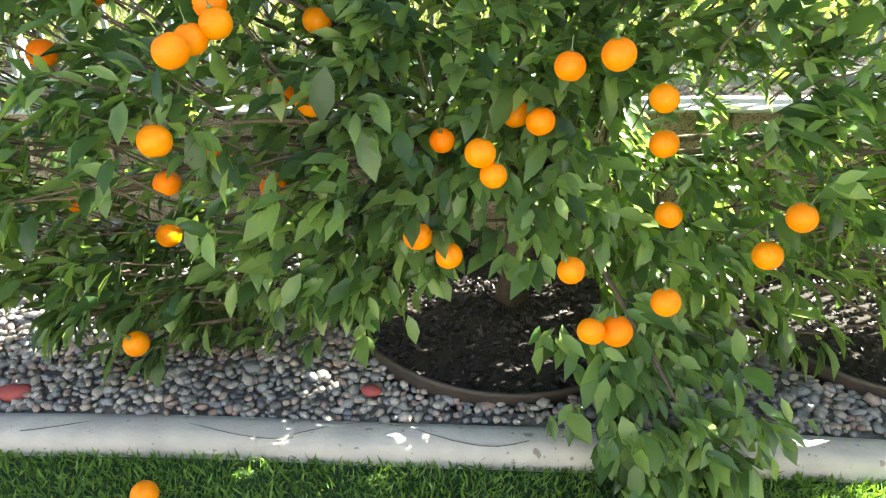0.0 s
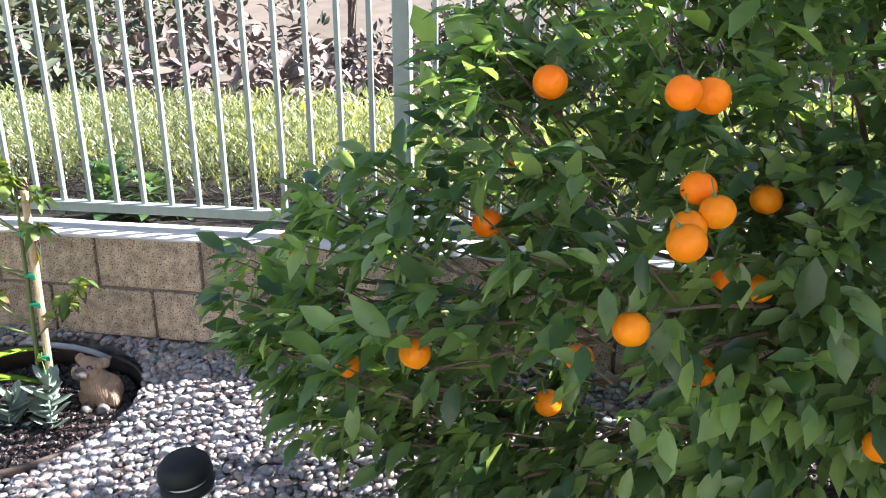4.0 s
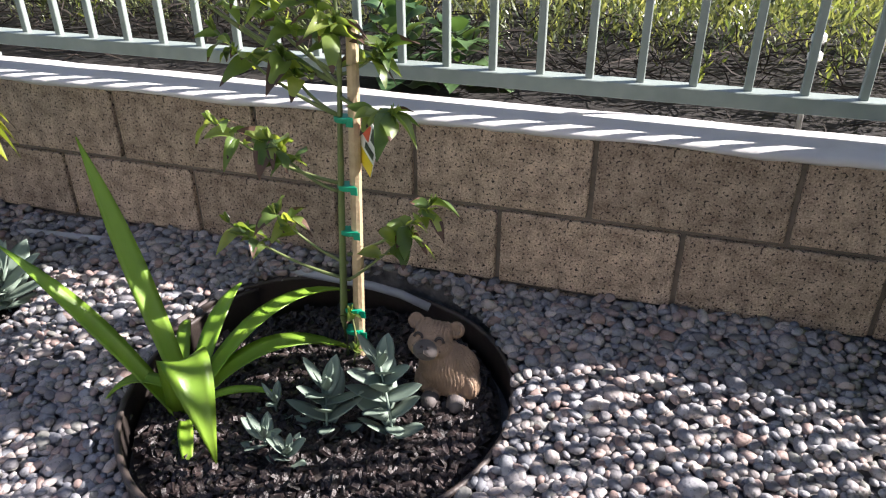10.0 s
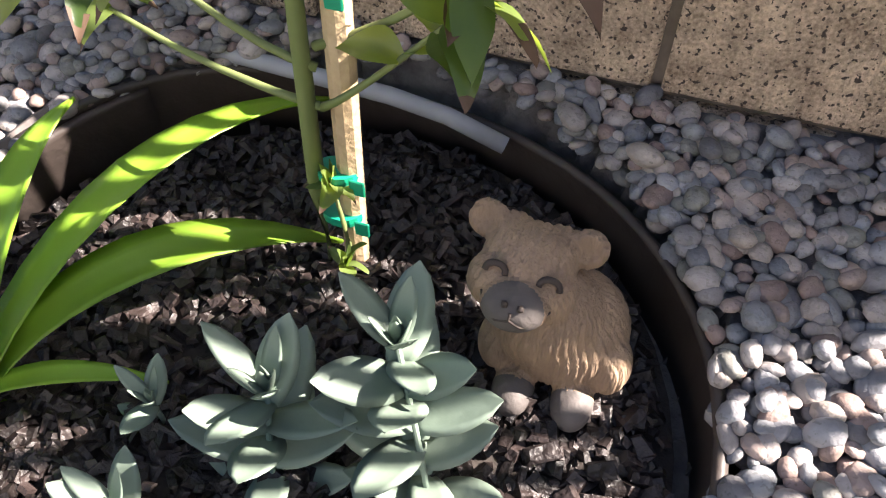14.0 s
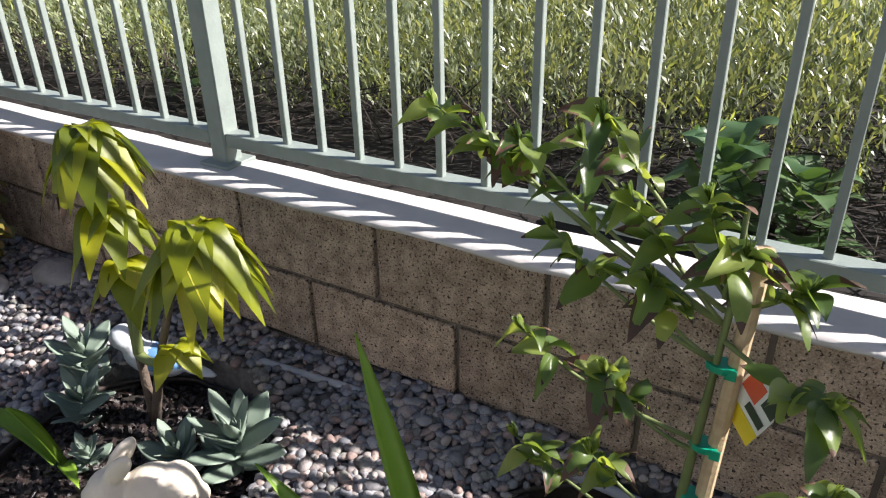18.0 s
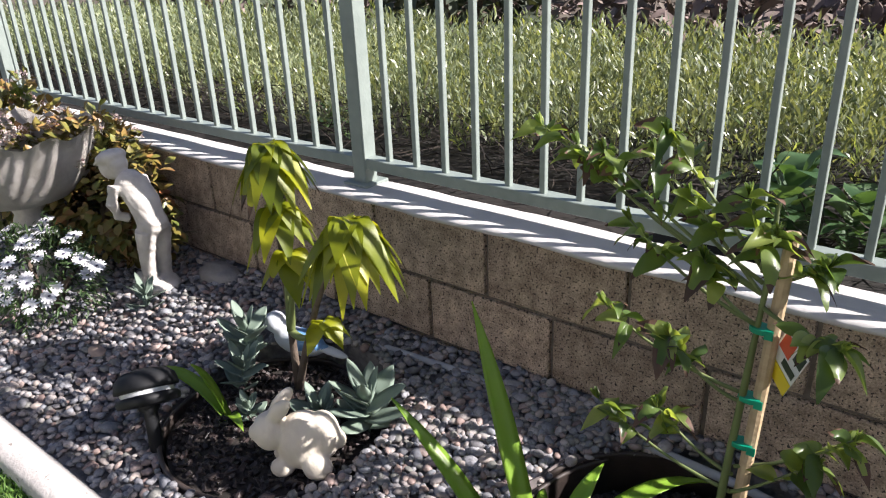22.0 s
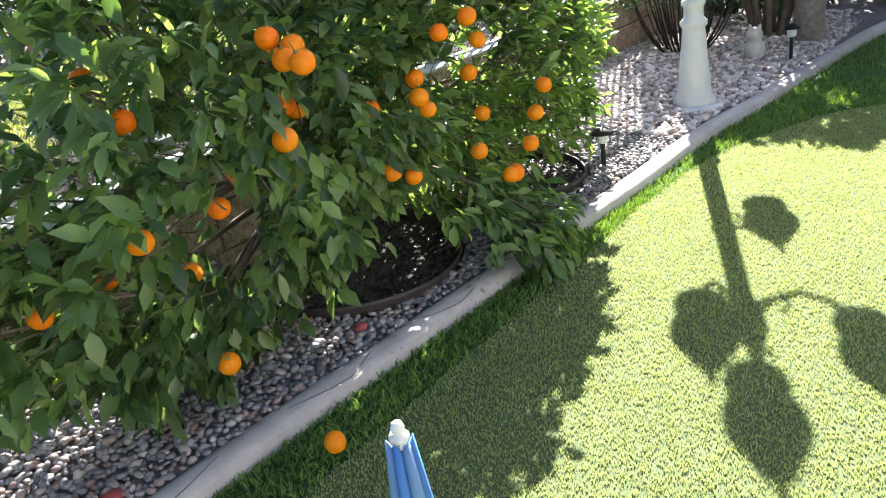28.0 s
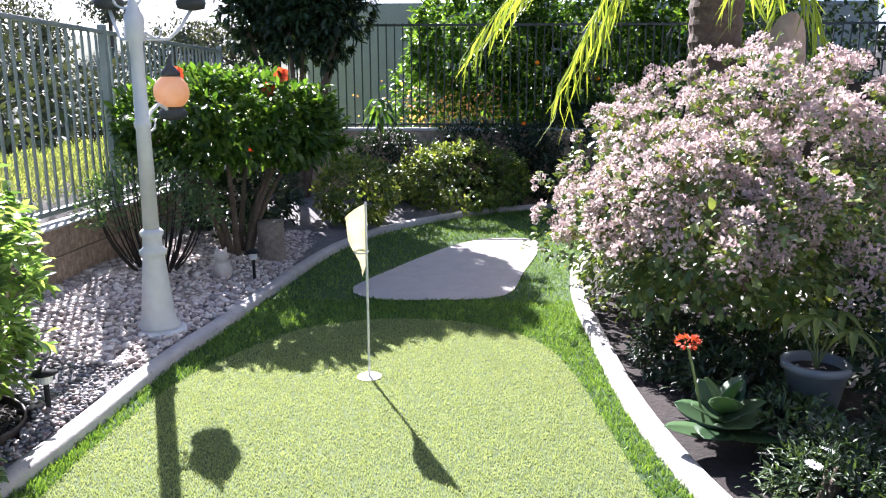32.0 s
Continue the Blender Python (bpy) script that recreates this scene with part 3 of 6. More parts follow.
for i in range(61):
    x = -8 + 15 * i / 60
    ky = float(np.interp(x, [p[0] for p in KERB_RIGHT], [p[1] for p in KERB_RIGHT]))
    for j in range(9):
        y = ky - 0.05 - 5.0 * j / 8
        pv.append((x, y, 0.03 + 0.05 * min(1, j / 3) + 0.02 * noise.noise((x * 3, y * 3, 0))))
pf = [(i * 9 + j, i * 9 + j + 1, (i + 1) * 9 + j + 1, (i + 1) * 9 + j) for i in range(60) for j in range(8)]
tagged(part("planter_soil", grid_mesh("planter_soil", pv, pf, SOIL), None), "dark planter soil", "soil", kind="structure")

# garden wall: core, cap and two courses of split-face block
bm = bmesh.new()
box(bm, (-8, WALL_Y + 0.015, -0.2), (8.3, WALL_Y + 0.162, TOP_Z - 0.003))
wall = tagged(part("wall_garden", bm, MORTAR), "low tan split-face block wall with recessed mortar joints", "wall", kind="structure")
bm = bmesh.new()
rows = []
for i in range(330):
    x = -8 + 16.3 * i / 329
    w = 0.006 * noise.noise((x * 4, 0, 5)) + 0.003 * noise.noise((x * 17, 0, 9))
    h = 0.004 * noise.noise((x * 3, 2, 5))
    rows.append([bm.verts.new((x, WALL_Y + a, b)) for a, b in ((-0.003 + w, TOP_Z - 0.006 + w), (-0.008 + w, TOP_Z - 0.001), (-0.005 + w, TOP_Z + 0.006 + h), (0.008, TOP_Z + 0.010 + h), (0.13, TOP_Z + 0.012 + h), (0.165 + 1.5 * w, TOP_Z + 0.004), (0.168, TOP_Z - 0.006))])
for a, b in zip(rows, rows[1:]):
    for k in range(7):
        bm.faces.new((a[k], a[(k + 1) % 7], b[(k + 1) % 7], b[k]))
cap = tagged(part("wall_cap", bm, CAP, smooth=True), "white painted mortar cap along the block wall", "wall cap", kind="structure")


# ---- fence on the wall ----
FENCE_Y = 2.39
POSTS = [-6.195, -3.735, -1.275, 1.45, 4.25, 7.0]
fence = thing("fence", (0, FENCE_Y, TOP_Z + 0.014), "grey-green painted metal picket fence standing on the block wall", "fence")
bm = bmesh.new()
box(bm, (-0.027, -0.027, 0), (0.027, 0.027, 1.38), 0.004)
post_me = part("post", bm, FENCE, fence).data
bpy.data.objects.remove(bpy.data.objects["post"])
bm = bmesh.new()
box(bm, (-0.0083, -0.0083, 0), (0.0083, 0.0083, 1.24), 0.0015)
picket_me = part("picket", bm, FENCE, fence).data
bpy.data.objects.remove(bpy.data.objects["picket"])
bm = bmesh.new()
box(bm, (-0.05, -0.05, -0.006), (0.05, 0.05, 0.005), 0.002)
plate_me = part("base_plate", bm, FENCE, fence).data
bpy.data.objects.remove(bpy.data.objects["base_plate"])


def shared(name, me, parent, m):
    ob = new(name, me)
    ob.parent = parent
    ob.matrix_basis = m
    return ob


for i, x in enumerate(POSTS):
    p = shared("post", post_me, fence, pose(x, 0, 0))
    shared("base_plate", plate_me, p, pose(0, 0, 0))
    if i + 1 < len(POSTS):
        x1 = POSTS[i + 1]
        for z, tall in ((0.048, 0.034), (1.31, 0.03)):
            bm = bmesh.new()
            box(bm, (x + 0.028, -0.023, z), (x1 - 0.028, 0.023, z + tall), 0.002)
            part("rail", bm, FENCE, fence)
        n = round((x1 - x) / 0.1065)
        for k in range(1, n):
            shared("picket", picket_me, fence, pose(x + (x1 - x) * k / n, 0, 0.078))

# ---- orange tree ----
FRUIT_LEFT = [(-0.49, 1.24, 1.003), (-0.513, 1.30, 1.027), (-0.545, 1.155, 0.974), (-0.533, 1.23, 0.978), (-0.428, 1.40, 0.839), (-0.37, 1.42, 0.815), (-0.355, 1.50, 0.965), (-0.613, 1.195, 0.808),
              (-0.593, 1.44, 0.701), (-0.458, 1.40, 0.639), (-0.959, 1.56, 0.54), (-0.996, 1.265, 0.697), (-0.752, 1.54, 0.463), (-0.811, 1.38, 0.257), (-0.562, 1.22, 1.192), (-0.512, 1.28, 1.182), (-0.838, 1.60, 1.006),
              (-0.77, 1.38, 1.19), (-0.88, 1.40, 0.92), (-0.69, 1.42, 0.64), (-1.18, 1.42, 0.58), (-1.366, 1.60, 0.792)]
FRUIT_RIGHT = [(0.058, 1.46, 0.778), (0.099, 1.38, 0.786), (-0.029, 1.265, 0.759), (-0.003, 1.26, 0.716), (-0.10, 1.40, 0.74), (-0.151, 1.31, 0.563), (-0.087, 1.285, 0.53), (0.133, 1.285, 0.918), (0.347, 1.35, 0.747),
               (0.31, 1.27, 0.862), (0.206, 1.225, 0.952), (0.312, 1.108, 0.521), (0.179, 1.11, 0.457), (0.233, 1.13, 0.444), (0.15, 1.20, 0.54), (0.58, 1.20, 0.65), (0.54, 1.22, 0.56), (0.37, 1.33, 0.60), (0.45, 1.25, 1.29), (0.52, 1.25, 1.26)]
FRUIT = FRUIT_LEFT + FRUIT_RIGHT
tree = thing("orange_tree", (0.12, 1.90, 0.12), "wide bushy orange tree hung with ripe oranges in a gravel bed", "tree")
T0 = Vector((0.12, 1.90, 0.12))


def front_profile(x, z):
    """How far the crown reaches to the front, at x and height z."""
    f = 1.22 + 0.13 * math.sin(3.1 * x + 2 * z) + 0.10 * abs(x + 0.1) ** 2 + 0.32 * max(0, z - 0.9)
    return max(f, 1.46 - 0.35 * max(0, z - 0.18)) if z < 0.6 else f


def in_crown(x, y, z):
    left = float(np.interp(z, (0.2, 0.45, 0.7, 0.9, 1.0, 1.1, 1.3, 1.8), (-1.2, -1.54, -1.46, -1.38, -1.30, -1.02, -0.92, -0.8))) + 0.04 * math.sin(14 * z)
    right = 1.52 - 0.42 * max(0, z - 0.7) + 0.08 * math.sin(8 * z + 1)
    if x < left or x > right or z > 1.86 - 0.16 * x * x or y < front_profile(x, z) or y > (2.22 if x > -0.5 else 2.22 - 0.60 * (-0.5 - x)):
        return False
    low = float(np.interp(x, (-1.6, -1.4, -1.26, -1.04, -0.5, -0.36, -0.22, -0.1, 0.12, 0.22, 0.3, 0.6, 0.9, 1.5), (0.52, 0.48, 0.26, 0.14, 0.12, 0.14, 0.26, 0.47, 0.47, 0.32, 0.15, 0.12, 0.16, 0.24)))
    low += 0.25 * max(0, y - 1.55)
    return z > low and noise.noise((x * 2.6, y * 2.6, z * 2.6)) > -0.30


rows = []
while len(rows) < 1950:
    c = (random.uniform(-1.75, 1.6), random.uniform(1.05, 2.6), random.uniform(0.08, 1.9))
    if in_crown(*c):
        depth = c[1] - front_profile(c[0], c[2])
        if (depth < 0.34 or random.random() < 0.13) and (c[0] > -0.85 or random.random() < 0.85) and (c[0] < 0.5 or random.random() < 0.62):
            rows.append(c)
for _ in range(58):
    k = random.random()
    rows.append((random.gauss(0.31 + 0.16 * k, 0.09), 1.38 - 0.30 * k, max(0.06, 0.34 - 0.22 * k + random.uniform(-0.05, 0.06))))
# leaves part in front of the fruit
rows = [c for c in rows if random.random() < 0.16 or not any(abs(c[0] - f[0]) < 0.066 and abs(c[2] - f[2]) < 0.066 and -0.30 < c[1] - f[1] < 0.05 for f in FRUIT)]
tips = np.array(rows)
core = np.array([0.1, 1.85, 0.75])
out = tips - core
out /= np.linalg.norm(out, axis=1, keepdims=True)
at, ahead, up, length = clumps(tips, out, 10, 0.079, 0.95, 0.3)
length = length * RNG.choice([0.72, 1.0, 1.0, 1.22], len(length))
crown = part("crown", leaves("crown", at - np.array(T0), ahead, up, length, length * RNG.uniform(0.40, 0.60, len(length)), CITRUS), None, tree, "glossy dark green citrus leaves")
bm = bmesh.new()
tube(bm, [(0, 0, -0.05), (0.01, -0.01, 0.15), (0.03, 0, 0.32), (0.02, 0.02, 0.5)], [0.055, 0.046, 0.042, 0.035], 10)
part("trunk", bm, BARK, tree, "grey-brown trunk", True)
limb_feet = [Vector((0.02, 0, 0.3 + 0.02 * (k % 7))) for k in range(46)]
for k, foot in enumerate(limb_feet):
    c = tips[(k * 47) % len(tips)]
    end = Vector(c) - T0
    mid = foot.lerp(end, 0.5) + Vector((0.05 * random.uniform(-1, 1), 0.05 * random.uniform(-1, 1), 0.12))
    bm = bmesh.new()
    tube(bm, curve_points(foot, mid, end, 7), [0.014 - 0.0016 * j for j in range(8)], 6)
    part("limb", bm, BARK, tree, smooth=True)
tv, tf = [], []
for k in range(0, len(tips)):
    c = Vector(tips[k]) - T0
    a = c * 0.90 + Vector((0, 0, 0.04 * random.uniform(-1, 1)))
    side = Vector((random.uniform(-1, 1), random.uniform(-1, 1), random.uniform(-1, 1))).normalized() * 0.0028
    b0 = len(tv)
    tv += [a - side, a + side, c + side * 0.5, c - side * 0.5, a + Vector((0, 0, 0.005)), c + Vector((0, 0, 0.003))]
    tf += [(b0, b0 + 1, b0 + 2, b0 + 3), (b0, b0 + 3, b0 + 5, b0 + 4), (b0 + 1, b0 + 4, b0 + 5, b0 + 2)]
tagged(part("twig_tangle", grid_mesh("twig_tangle", tv, tf, BARK), None, tree), kind="stuff")

# fruit: a dimpled ball with a calyx, hung where it shows
bm = bmesh.new()
bmesh.ops.create_icosphere(bm, subdivisions=3, radius=0.0298)
for v in bm.verts:
    v.co.z *= 0.965
    v.co *= 1 - 0.08 * math.exp(-((v.co.x ** 2 + v.co.y ** 2) ** 0.5 / 0.008) ** 2)
fruit_me = part("orange", bm, ORANGE, tree, smooth=True).data
bpy.data.objects.remove(bpy.data.objects["orange"])
bm = bmesh.new()
lathe(bm, [(0.006, 0), (0.004, 0.003), (0.0015, 0.006), (0.0012, 0.03)], 6)
calyx_me = part("calyx", bm, GREEN_STEM, tree).data
bpy.data.objects.remove(bpy.data.objects["calyx"])
for k, c in enumerate(FRUIT):
    r = 0.90 + 0.18 * random.random()
    o = shared("orange", fruit_me, tree, Matrix.Translation(Vector(c) - T0) @ Euler((random.uniform(-.5, .5), random.uniform(-.5, .5), random.uniform(0, 6))).to_matrix().to_4x4() @ Matrix.Diagonal((r, r, r, 1)))
    shared("calyx", calyx_me, o, pose(0, 0, 0.028))
fallen = tagged(shared("fallen_orange", fruit_me, None, pose(-0.740, 1.12, 0.046, 70, 20, 30)), "ripe orange lying on the turf", "orange")


# ---- planting rings of black edging, and their mulch ----
def ring(name, c, r, z0, z1, label, squash=1.0, lap=2.4, rise=0.0):
    bm = bmesh.new()
    rows = []
    n = 64
    for i in range(n + 5):
        a = lap + 2 * math.pi * i / n
        rr = r * (1 + 0.02 * math.sin(3 * a + 1)) + (0.012 * (i - n + 2) / 6 if i > n - 3 else 0)
        h = z1 + 0.010 * math.sin(2 * a + 0.5) + (0.012 if i > n - 6 else 0) + rise * math.exp(-(((a - 1.2) % (2 * math.pi) - 1.15) / 0.55) ** 2)
        x, y = math.cos(a), math.sin(a) * squash
        rows.append([bm.verts.new((rr * x + d * x, rr * y + d * y, z)) for d, z in ((0, z0), (0.0, h - 0.012), (-0.004, h - 0.004), (0.002, h), (0.009, h - 0.004), (0.007, h - 0.014), (0.005, z0))])
    for a, b in zip(rows, rows[1:]):
        for k in range(7):
            bm.faces.new((a[k], b[k], b[(k + 1) % 7], a[(k + 1) % 7]))
    bm.faces.new(rows[0]), bm.faces.new(rows[-1][::-1])
    bmesh.ops.recalc_face_normals(bm, faces=bm.faces)
    ob = part(name, bm, PLASTIC, smooth=True)
    ob.location = (*c, 0)
    return tagged(ob, label, "edging")


def mulch(name, c, r, z, n, squash=1.0, size=0.017, mat=None, loose=0):
    """Loose bark chips heaped inside a ring, on a disc of soil."""
    a, rad = RNG.uniform(0, 2 * np.pi, n), r * 0.97 * np.sqrt(RNG.uniform(0, 1, n))
    p = np.stack([c[0] + rad * np.cos(a), c[1] + squash * rad * np.sin(a), z + 0.012 * RNG.uniform(0, 1, n) + 0.02 * (1 - (rad / r) ** 2)], 1)
    cube = np.array([(x, y, q) for q in (-.5, .5) for y in (-.5, .5) for x in (-.5, .5)], float)
    cube[4:, :2] *= 0.75
    sc = np.stack([size * RNG.uniform(0.5, 1.9, n), size * RNG.uniform(0.35, 0.9, n), size * RNG.uniform(0.12, 0.5, n)], 1)
    m = turns(unit(n) * (1, 1, 0.5), unit(n) * (0.7, 0.7, 0.2) + (0, 0, 0.9))
    v = np.einsum("nij,nkj->nki", m, cube[None] * sc[:, None]) + p[:, None]
    q = [(0, 2, 3, 1), (4, 5, 7, 6), (0, 1, 5, 4), (2, 6, 7, 3), (0, 4, 6, 2), (1, 3, 7, 5)]
    faces = [tuple(8 * i + j for j in f) for i in range(n) for f in q]
    heap = tagged(part(name, grid_mesh(name, v.reshape(-1, 3), faces, mat or MULCH), None), "dark brown bark mulch chips", "mulch", kind="stuff")
    chips = [grid_mesh("bark_chip", v[k] - p[k] + 0.0012 * RNG.normal(size=(8, 3)), q, MULCH) for k in range(16)] if loose else []
    for k in range(loose):
        a1, r1 = random.uniform(0, 6.28), r * 0.93 * math.sqrt(random.random())
        shared("bark_chip", chips[k % 16], heap, Matrix.Translation((c[0] + r1 * math.cos(a1), c[1] + r1 * math.sin(a1), z + 0.016 + 0.02 * (1 - (r1 / r) ** 2))) @ Euler((random.uniform(-.5, .5), random.uniform(-.5, .5), random.uniform(0, 6.28))).to_matrix().to_4x4())
    bm = bmesh.new()
    rows = [[bm.verts.new((c[0] + k / 4 * r * math.cos(t * math.pi / 20), c[1] + squash * k / 4 * r * math.sin(t * math.pi / 20), z + 0.02 * (1 - (k / 4) ** 2))) for t in range(40)] for k in (1, 2, 3, 4)]
    bm.faces.new(rows[0])
    for a0, b0 in zip(rows, rows[1:]):
        for t in range(40):
            bm.faces.new((a0[t], b0[t], b0[(t + 1) % 40], a0[(t + 1) % 40]))
    tagged(part("soil_disc", bm, SOIL), "dark soil inside the planting ring", "soil", kind="structure")


RING_1, RING_2, RING_T = (-2.455, 1.862), (-3.56, 1.82), (0.09, 1.875)
first_ring = ring("edging_ring", RING_1, 0.388, 0.01, 0.112, "round black plastic edging ring, scuffed, with a lapped end", rise=0.032)
ring("edging_ring", RING_2, 0.30, 0.01, 0.08, "round black plastic edging ring half sunk in gravel")
ring("edging_ring", RING_T, 0.47, 0.01, 0.098, "round brown-black plastic edging ring under the orange tree")
ring("edging_ring", (1.12, 1.72), 0.33, 0.01, 0.10, "round black plastic edging ring at the edge of the orange tree")
bm = bmesh.new()
rows = []
for i in range(11):
    a, g = 2.62 + 0.045 * i, 0.400 + 0.004 * math.sin(i)
    rows.append([bm.verts.new((q * math.cos(a), q * math.sin(a), z)) for q, z in ((g, 0.02), (g + 0.004, 0.150 - 0.002 * i), (g + 0.009, 0.150 - 0.002 * i), (g + 0.006, 0.02))])
for a, b in zip(rows, rows[1:]):
    for k in range(4):
        bm.faces.new((a[k], a[(k + 1) % 4], b[(k + 1) % 4], b[k]))
bm.faces.new(rows[0]), bm.faces.new(rows[-1][::-1])
bmesh.ops.recalc_face_normals(bm, faces=bm.faces)
part("lapped_end", bm, SCUFFED, first_ring, "dusty scuffed lapped end", True)
mulch("mulch", RING_1, 0.375, 0.052, 4200, size=0.0185, loose=260)
mulch("mulch", RING_2, 0.295, 0.062, 1300)
mulch("mulch", RING_T, 0.46, 0.05, 1400)
mulch("mulch", (1.12, 1.72), 0.32, 0.06, 600)

# ---- plants round the wall ----
def bent(foot, tip, lift, n=9, bow=(0, 0, 0)):
    """A leaf's line: out of its foot, over a high point, down to its tip."""
    f, t = Vector(foot), Vector(tip)
    return curve_points(f, f.lerp(t, 0.45) + Vector((0, 0, lift)) + Vector(bow), t, n)


def strap_plant(at, tips, width, label):
    ob = thing("strap_leaf_plant", at, label, "plant")
    for tip, lift, w in tips:
        bm = bmesh.new()
        strap(bm, bent((0.015 * random.uniform(-1, 1), 0.015 * random.uniform(-1, 1), 0), tip, lift, 12), width * w, 0.35, 0.04)
        part("leaf", bm, STRAP, ob, smooth=True)
    return ob


A0 = Vector((-2.70, 1.75, 0.06))
strap_plant(A0, [(Vector((-2.955, 1.895, 0.584)) - A0, 0.04, 0.80), (Vector((-3.03, 1.72, 0.42)) - A0, 0.05, 0.80), (Vector((-2.535, 2.20, 0.125)) - A0, 0.20, 0.78), (Vector((-2.455, 2.03, 0.085)) - A0, 0.17, 1.0),
                 (Vector((-2.545, 1.615, 0.10)) - A0, 0.36, 1.45), (Vector((-2.69, 1.985, 0.245)) - A0, 0.10, 0.70), (Vector((-2.515, 1.81, 0.115)) - A0, 0.07, 0.42), (Vector((-2.60, 1.60, 0.05)) - A0, 0.06, 0.5), (Vector((-2.86, 1.70, 0.10)) - A0, 0.14, 0.6), (Vector((-2.80, 1.93, 0.16)) - A0, 0.13, 0.5)],
            0.062, "bright green strap-leaved plant in the mulch ring")
A1 = Vector((-3.68, 1.75, 0.07))
strap_plant(A1, [(Vector((-3.95, 1.70, 0.16)) - A1, 0.10, 1.0), (Vector((-3.74, 1.70, 0.25)) - A1, 0.05, 0.9), (Vector((-3.55, 1.70, 0.12)) - A1, 0.05, 0.7)], 0.045, "small dark green strap-leaved plant beside the sapling")


def fat_leaf(bm, m, length, width, thick):
    """A thick pointed succulent leaf, scooped above."""
    rows = []
    for i in range(9):
        s = i / 8
        w = width * 0.5 * max(0.02, math.sin(math.pi * (0.12 + 0.86 * s)) ** 0.7) if s < 1 else 0.0008
        t = thick * 0.5 * max(0.15, 1 - s * 0.8)
        c = 0.10 * length * s * s
        rows.append([bm.verts.new(m @ Vector((a * w, s * length, c + b * t + 0.18 * w * abs(a) ** 2))) for a, b in ((-1, 0), (-.5, .6), (0, .7), (.5, .6), (1, 0), (.5, -.9), (0, -1.1), (-.5, -.9))])
    for a, b in zip(rows, rows[1:]):
        for k in range(8):
            bm.faces.new((a[k], a[(k + 1) % 8], b[(k + 1) % 8], b[k]))
    bm.faces.new(rows[0][::-1])


def succulent(at, height, levels, size, label, lean=(0, 0), tight=0.0, face=20):
    """A stem with crossing pairs of grey-green paddle leaves and an upright rosette at its tip."""
    ob = thing("paddle_succulent", at, label, "succulent", "grey-green succulents in the mulch")
    top = Vector((lean[0], lean[1], height))
    bm = bmesh.new()
    tube(bm, curve_points((0, 0, -0.01), (0, 0, height * 0.5), top, 6), 0.0018 + size * 0.010, 8)
    part("stem", bm, SUCC, ob)
    for k in range(levels):
        s = k / max(1, levels - 1)
        c = Vector((0, 0, 0)).lerp(top, 0.10 + 0.80 * s)
        for side in (0, 180):
            bm = bmesh.new()
            ln = size * (0.92 + 0.12 * math.sin(3 * s)) * random.uniform(0.88, 1.1)
            m = Matrix.Translation(c) @ pose(0, 0, 0, 20 + 18 * s + random.uniform(-12, 12), random.uniform(-16, 16), face - 90 + side + (84 if k % 2 else -6) + random.uniform(-22, 22))
            fat_leaf(bm, m, ln, ln * (0.54 - tight), ln * 0.07)
            part("leaf", bm, SUCC, ob, smooth=True)
    for k in range(5):
        bm = bmesh.new()
        fat_leaf(bm, Matrix.Translation(top) @ pose(0, 0, 0, 46 + 5 * k, 0, face + 137.5 * k + 60), size * (0.92 - 0.10 * k), size * (0.40 - tight - 0.04 * k), size * 0.065)
        part("leaf", bm, SUCC, ob, smooth=True)
    bm = bmesh.new()
    for a in (20, 200):
        fat_leaf(bm, Matrix.Translation(top) @ pose(0, 0, 0, 80, 0, a), size * 0.42, size * 0.15, size * 0.05)
    part("bud", bm, SUCC, ob, smooth=True)
    return ob


TALL = "tall grey-green succulent with stacked paddle leaves beside the bear"
succulent((-2.272, 1.80, 0.06), 0.124, 8, 0.084, TALL, (-0.052, 0.072), 0.05)
succulent((-2.398, 1.768, 0.06), 0.082, 6, 0.088, "grey-green paddle-leaved succulent in the mulch ring", (-0.02, 0.05), 0.10)
succulent((-2.495, 1.70, 0.06), 0.045, 3, 0.062, "small grey-green succulent in the mulch ring", (0, 0), 0.1)
succulent((-2.44, 1.685, 0.06), 0.03, 3, 0.055, "small grey-green succulent in the mulch ring")
succulent((-2.52, 1.79, 0.06), 0.05, 2, 0.05, "small grey-green succulent in the mulch ring", (0, 0), 0.12)
LOW = "grey-green succulent rosette in the mulch under the sapling"
succulent((-3.82, 1.93, 0.08), 0.14, 6, 0.105, LOW, (0, 0), 0.06)
succulent((-3.76, 1.86, 0.07), 0.08, 4, 0.095, LOW, (0, 0), 0.04)
succulent((-3.33, 1.93, 0.08), 0.09, 6, 0.13, LOW, (0, 0), 0.08)
succulent((-3.44, 1.86, 0.07), 0.06, 4, 0.095, LOW, (0, 0), 0.06)
succulent((-3.62, 1.77, 0.07), 0.05, 4, 0.06, LOW)
succulent((-4.38, 1.93, 0.10), 0.08, 4, 0.085, "grey-green succulent beside the boy statue", (0, 0), 0.15)


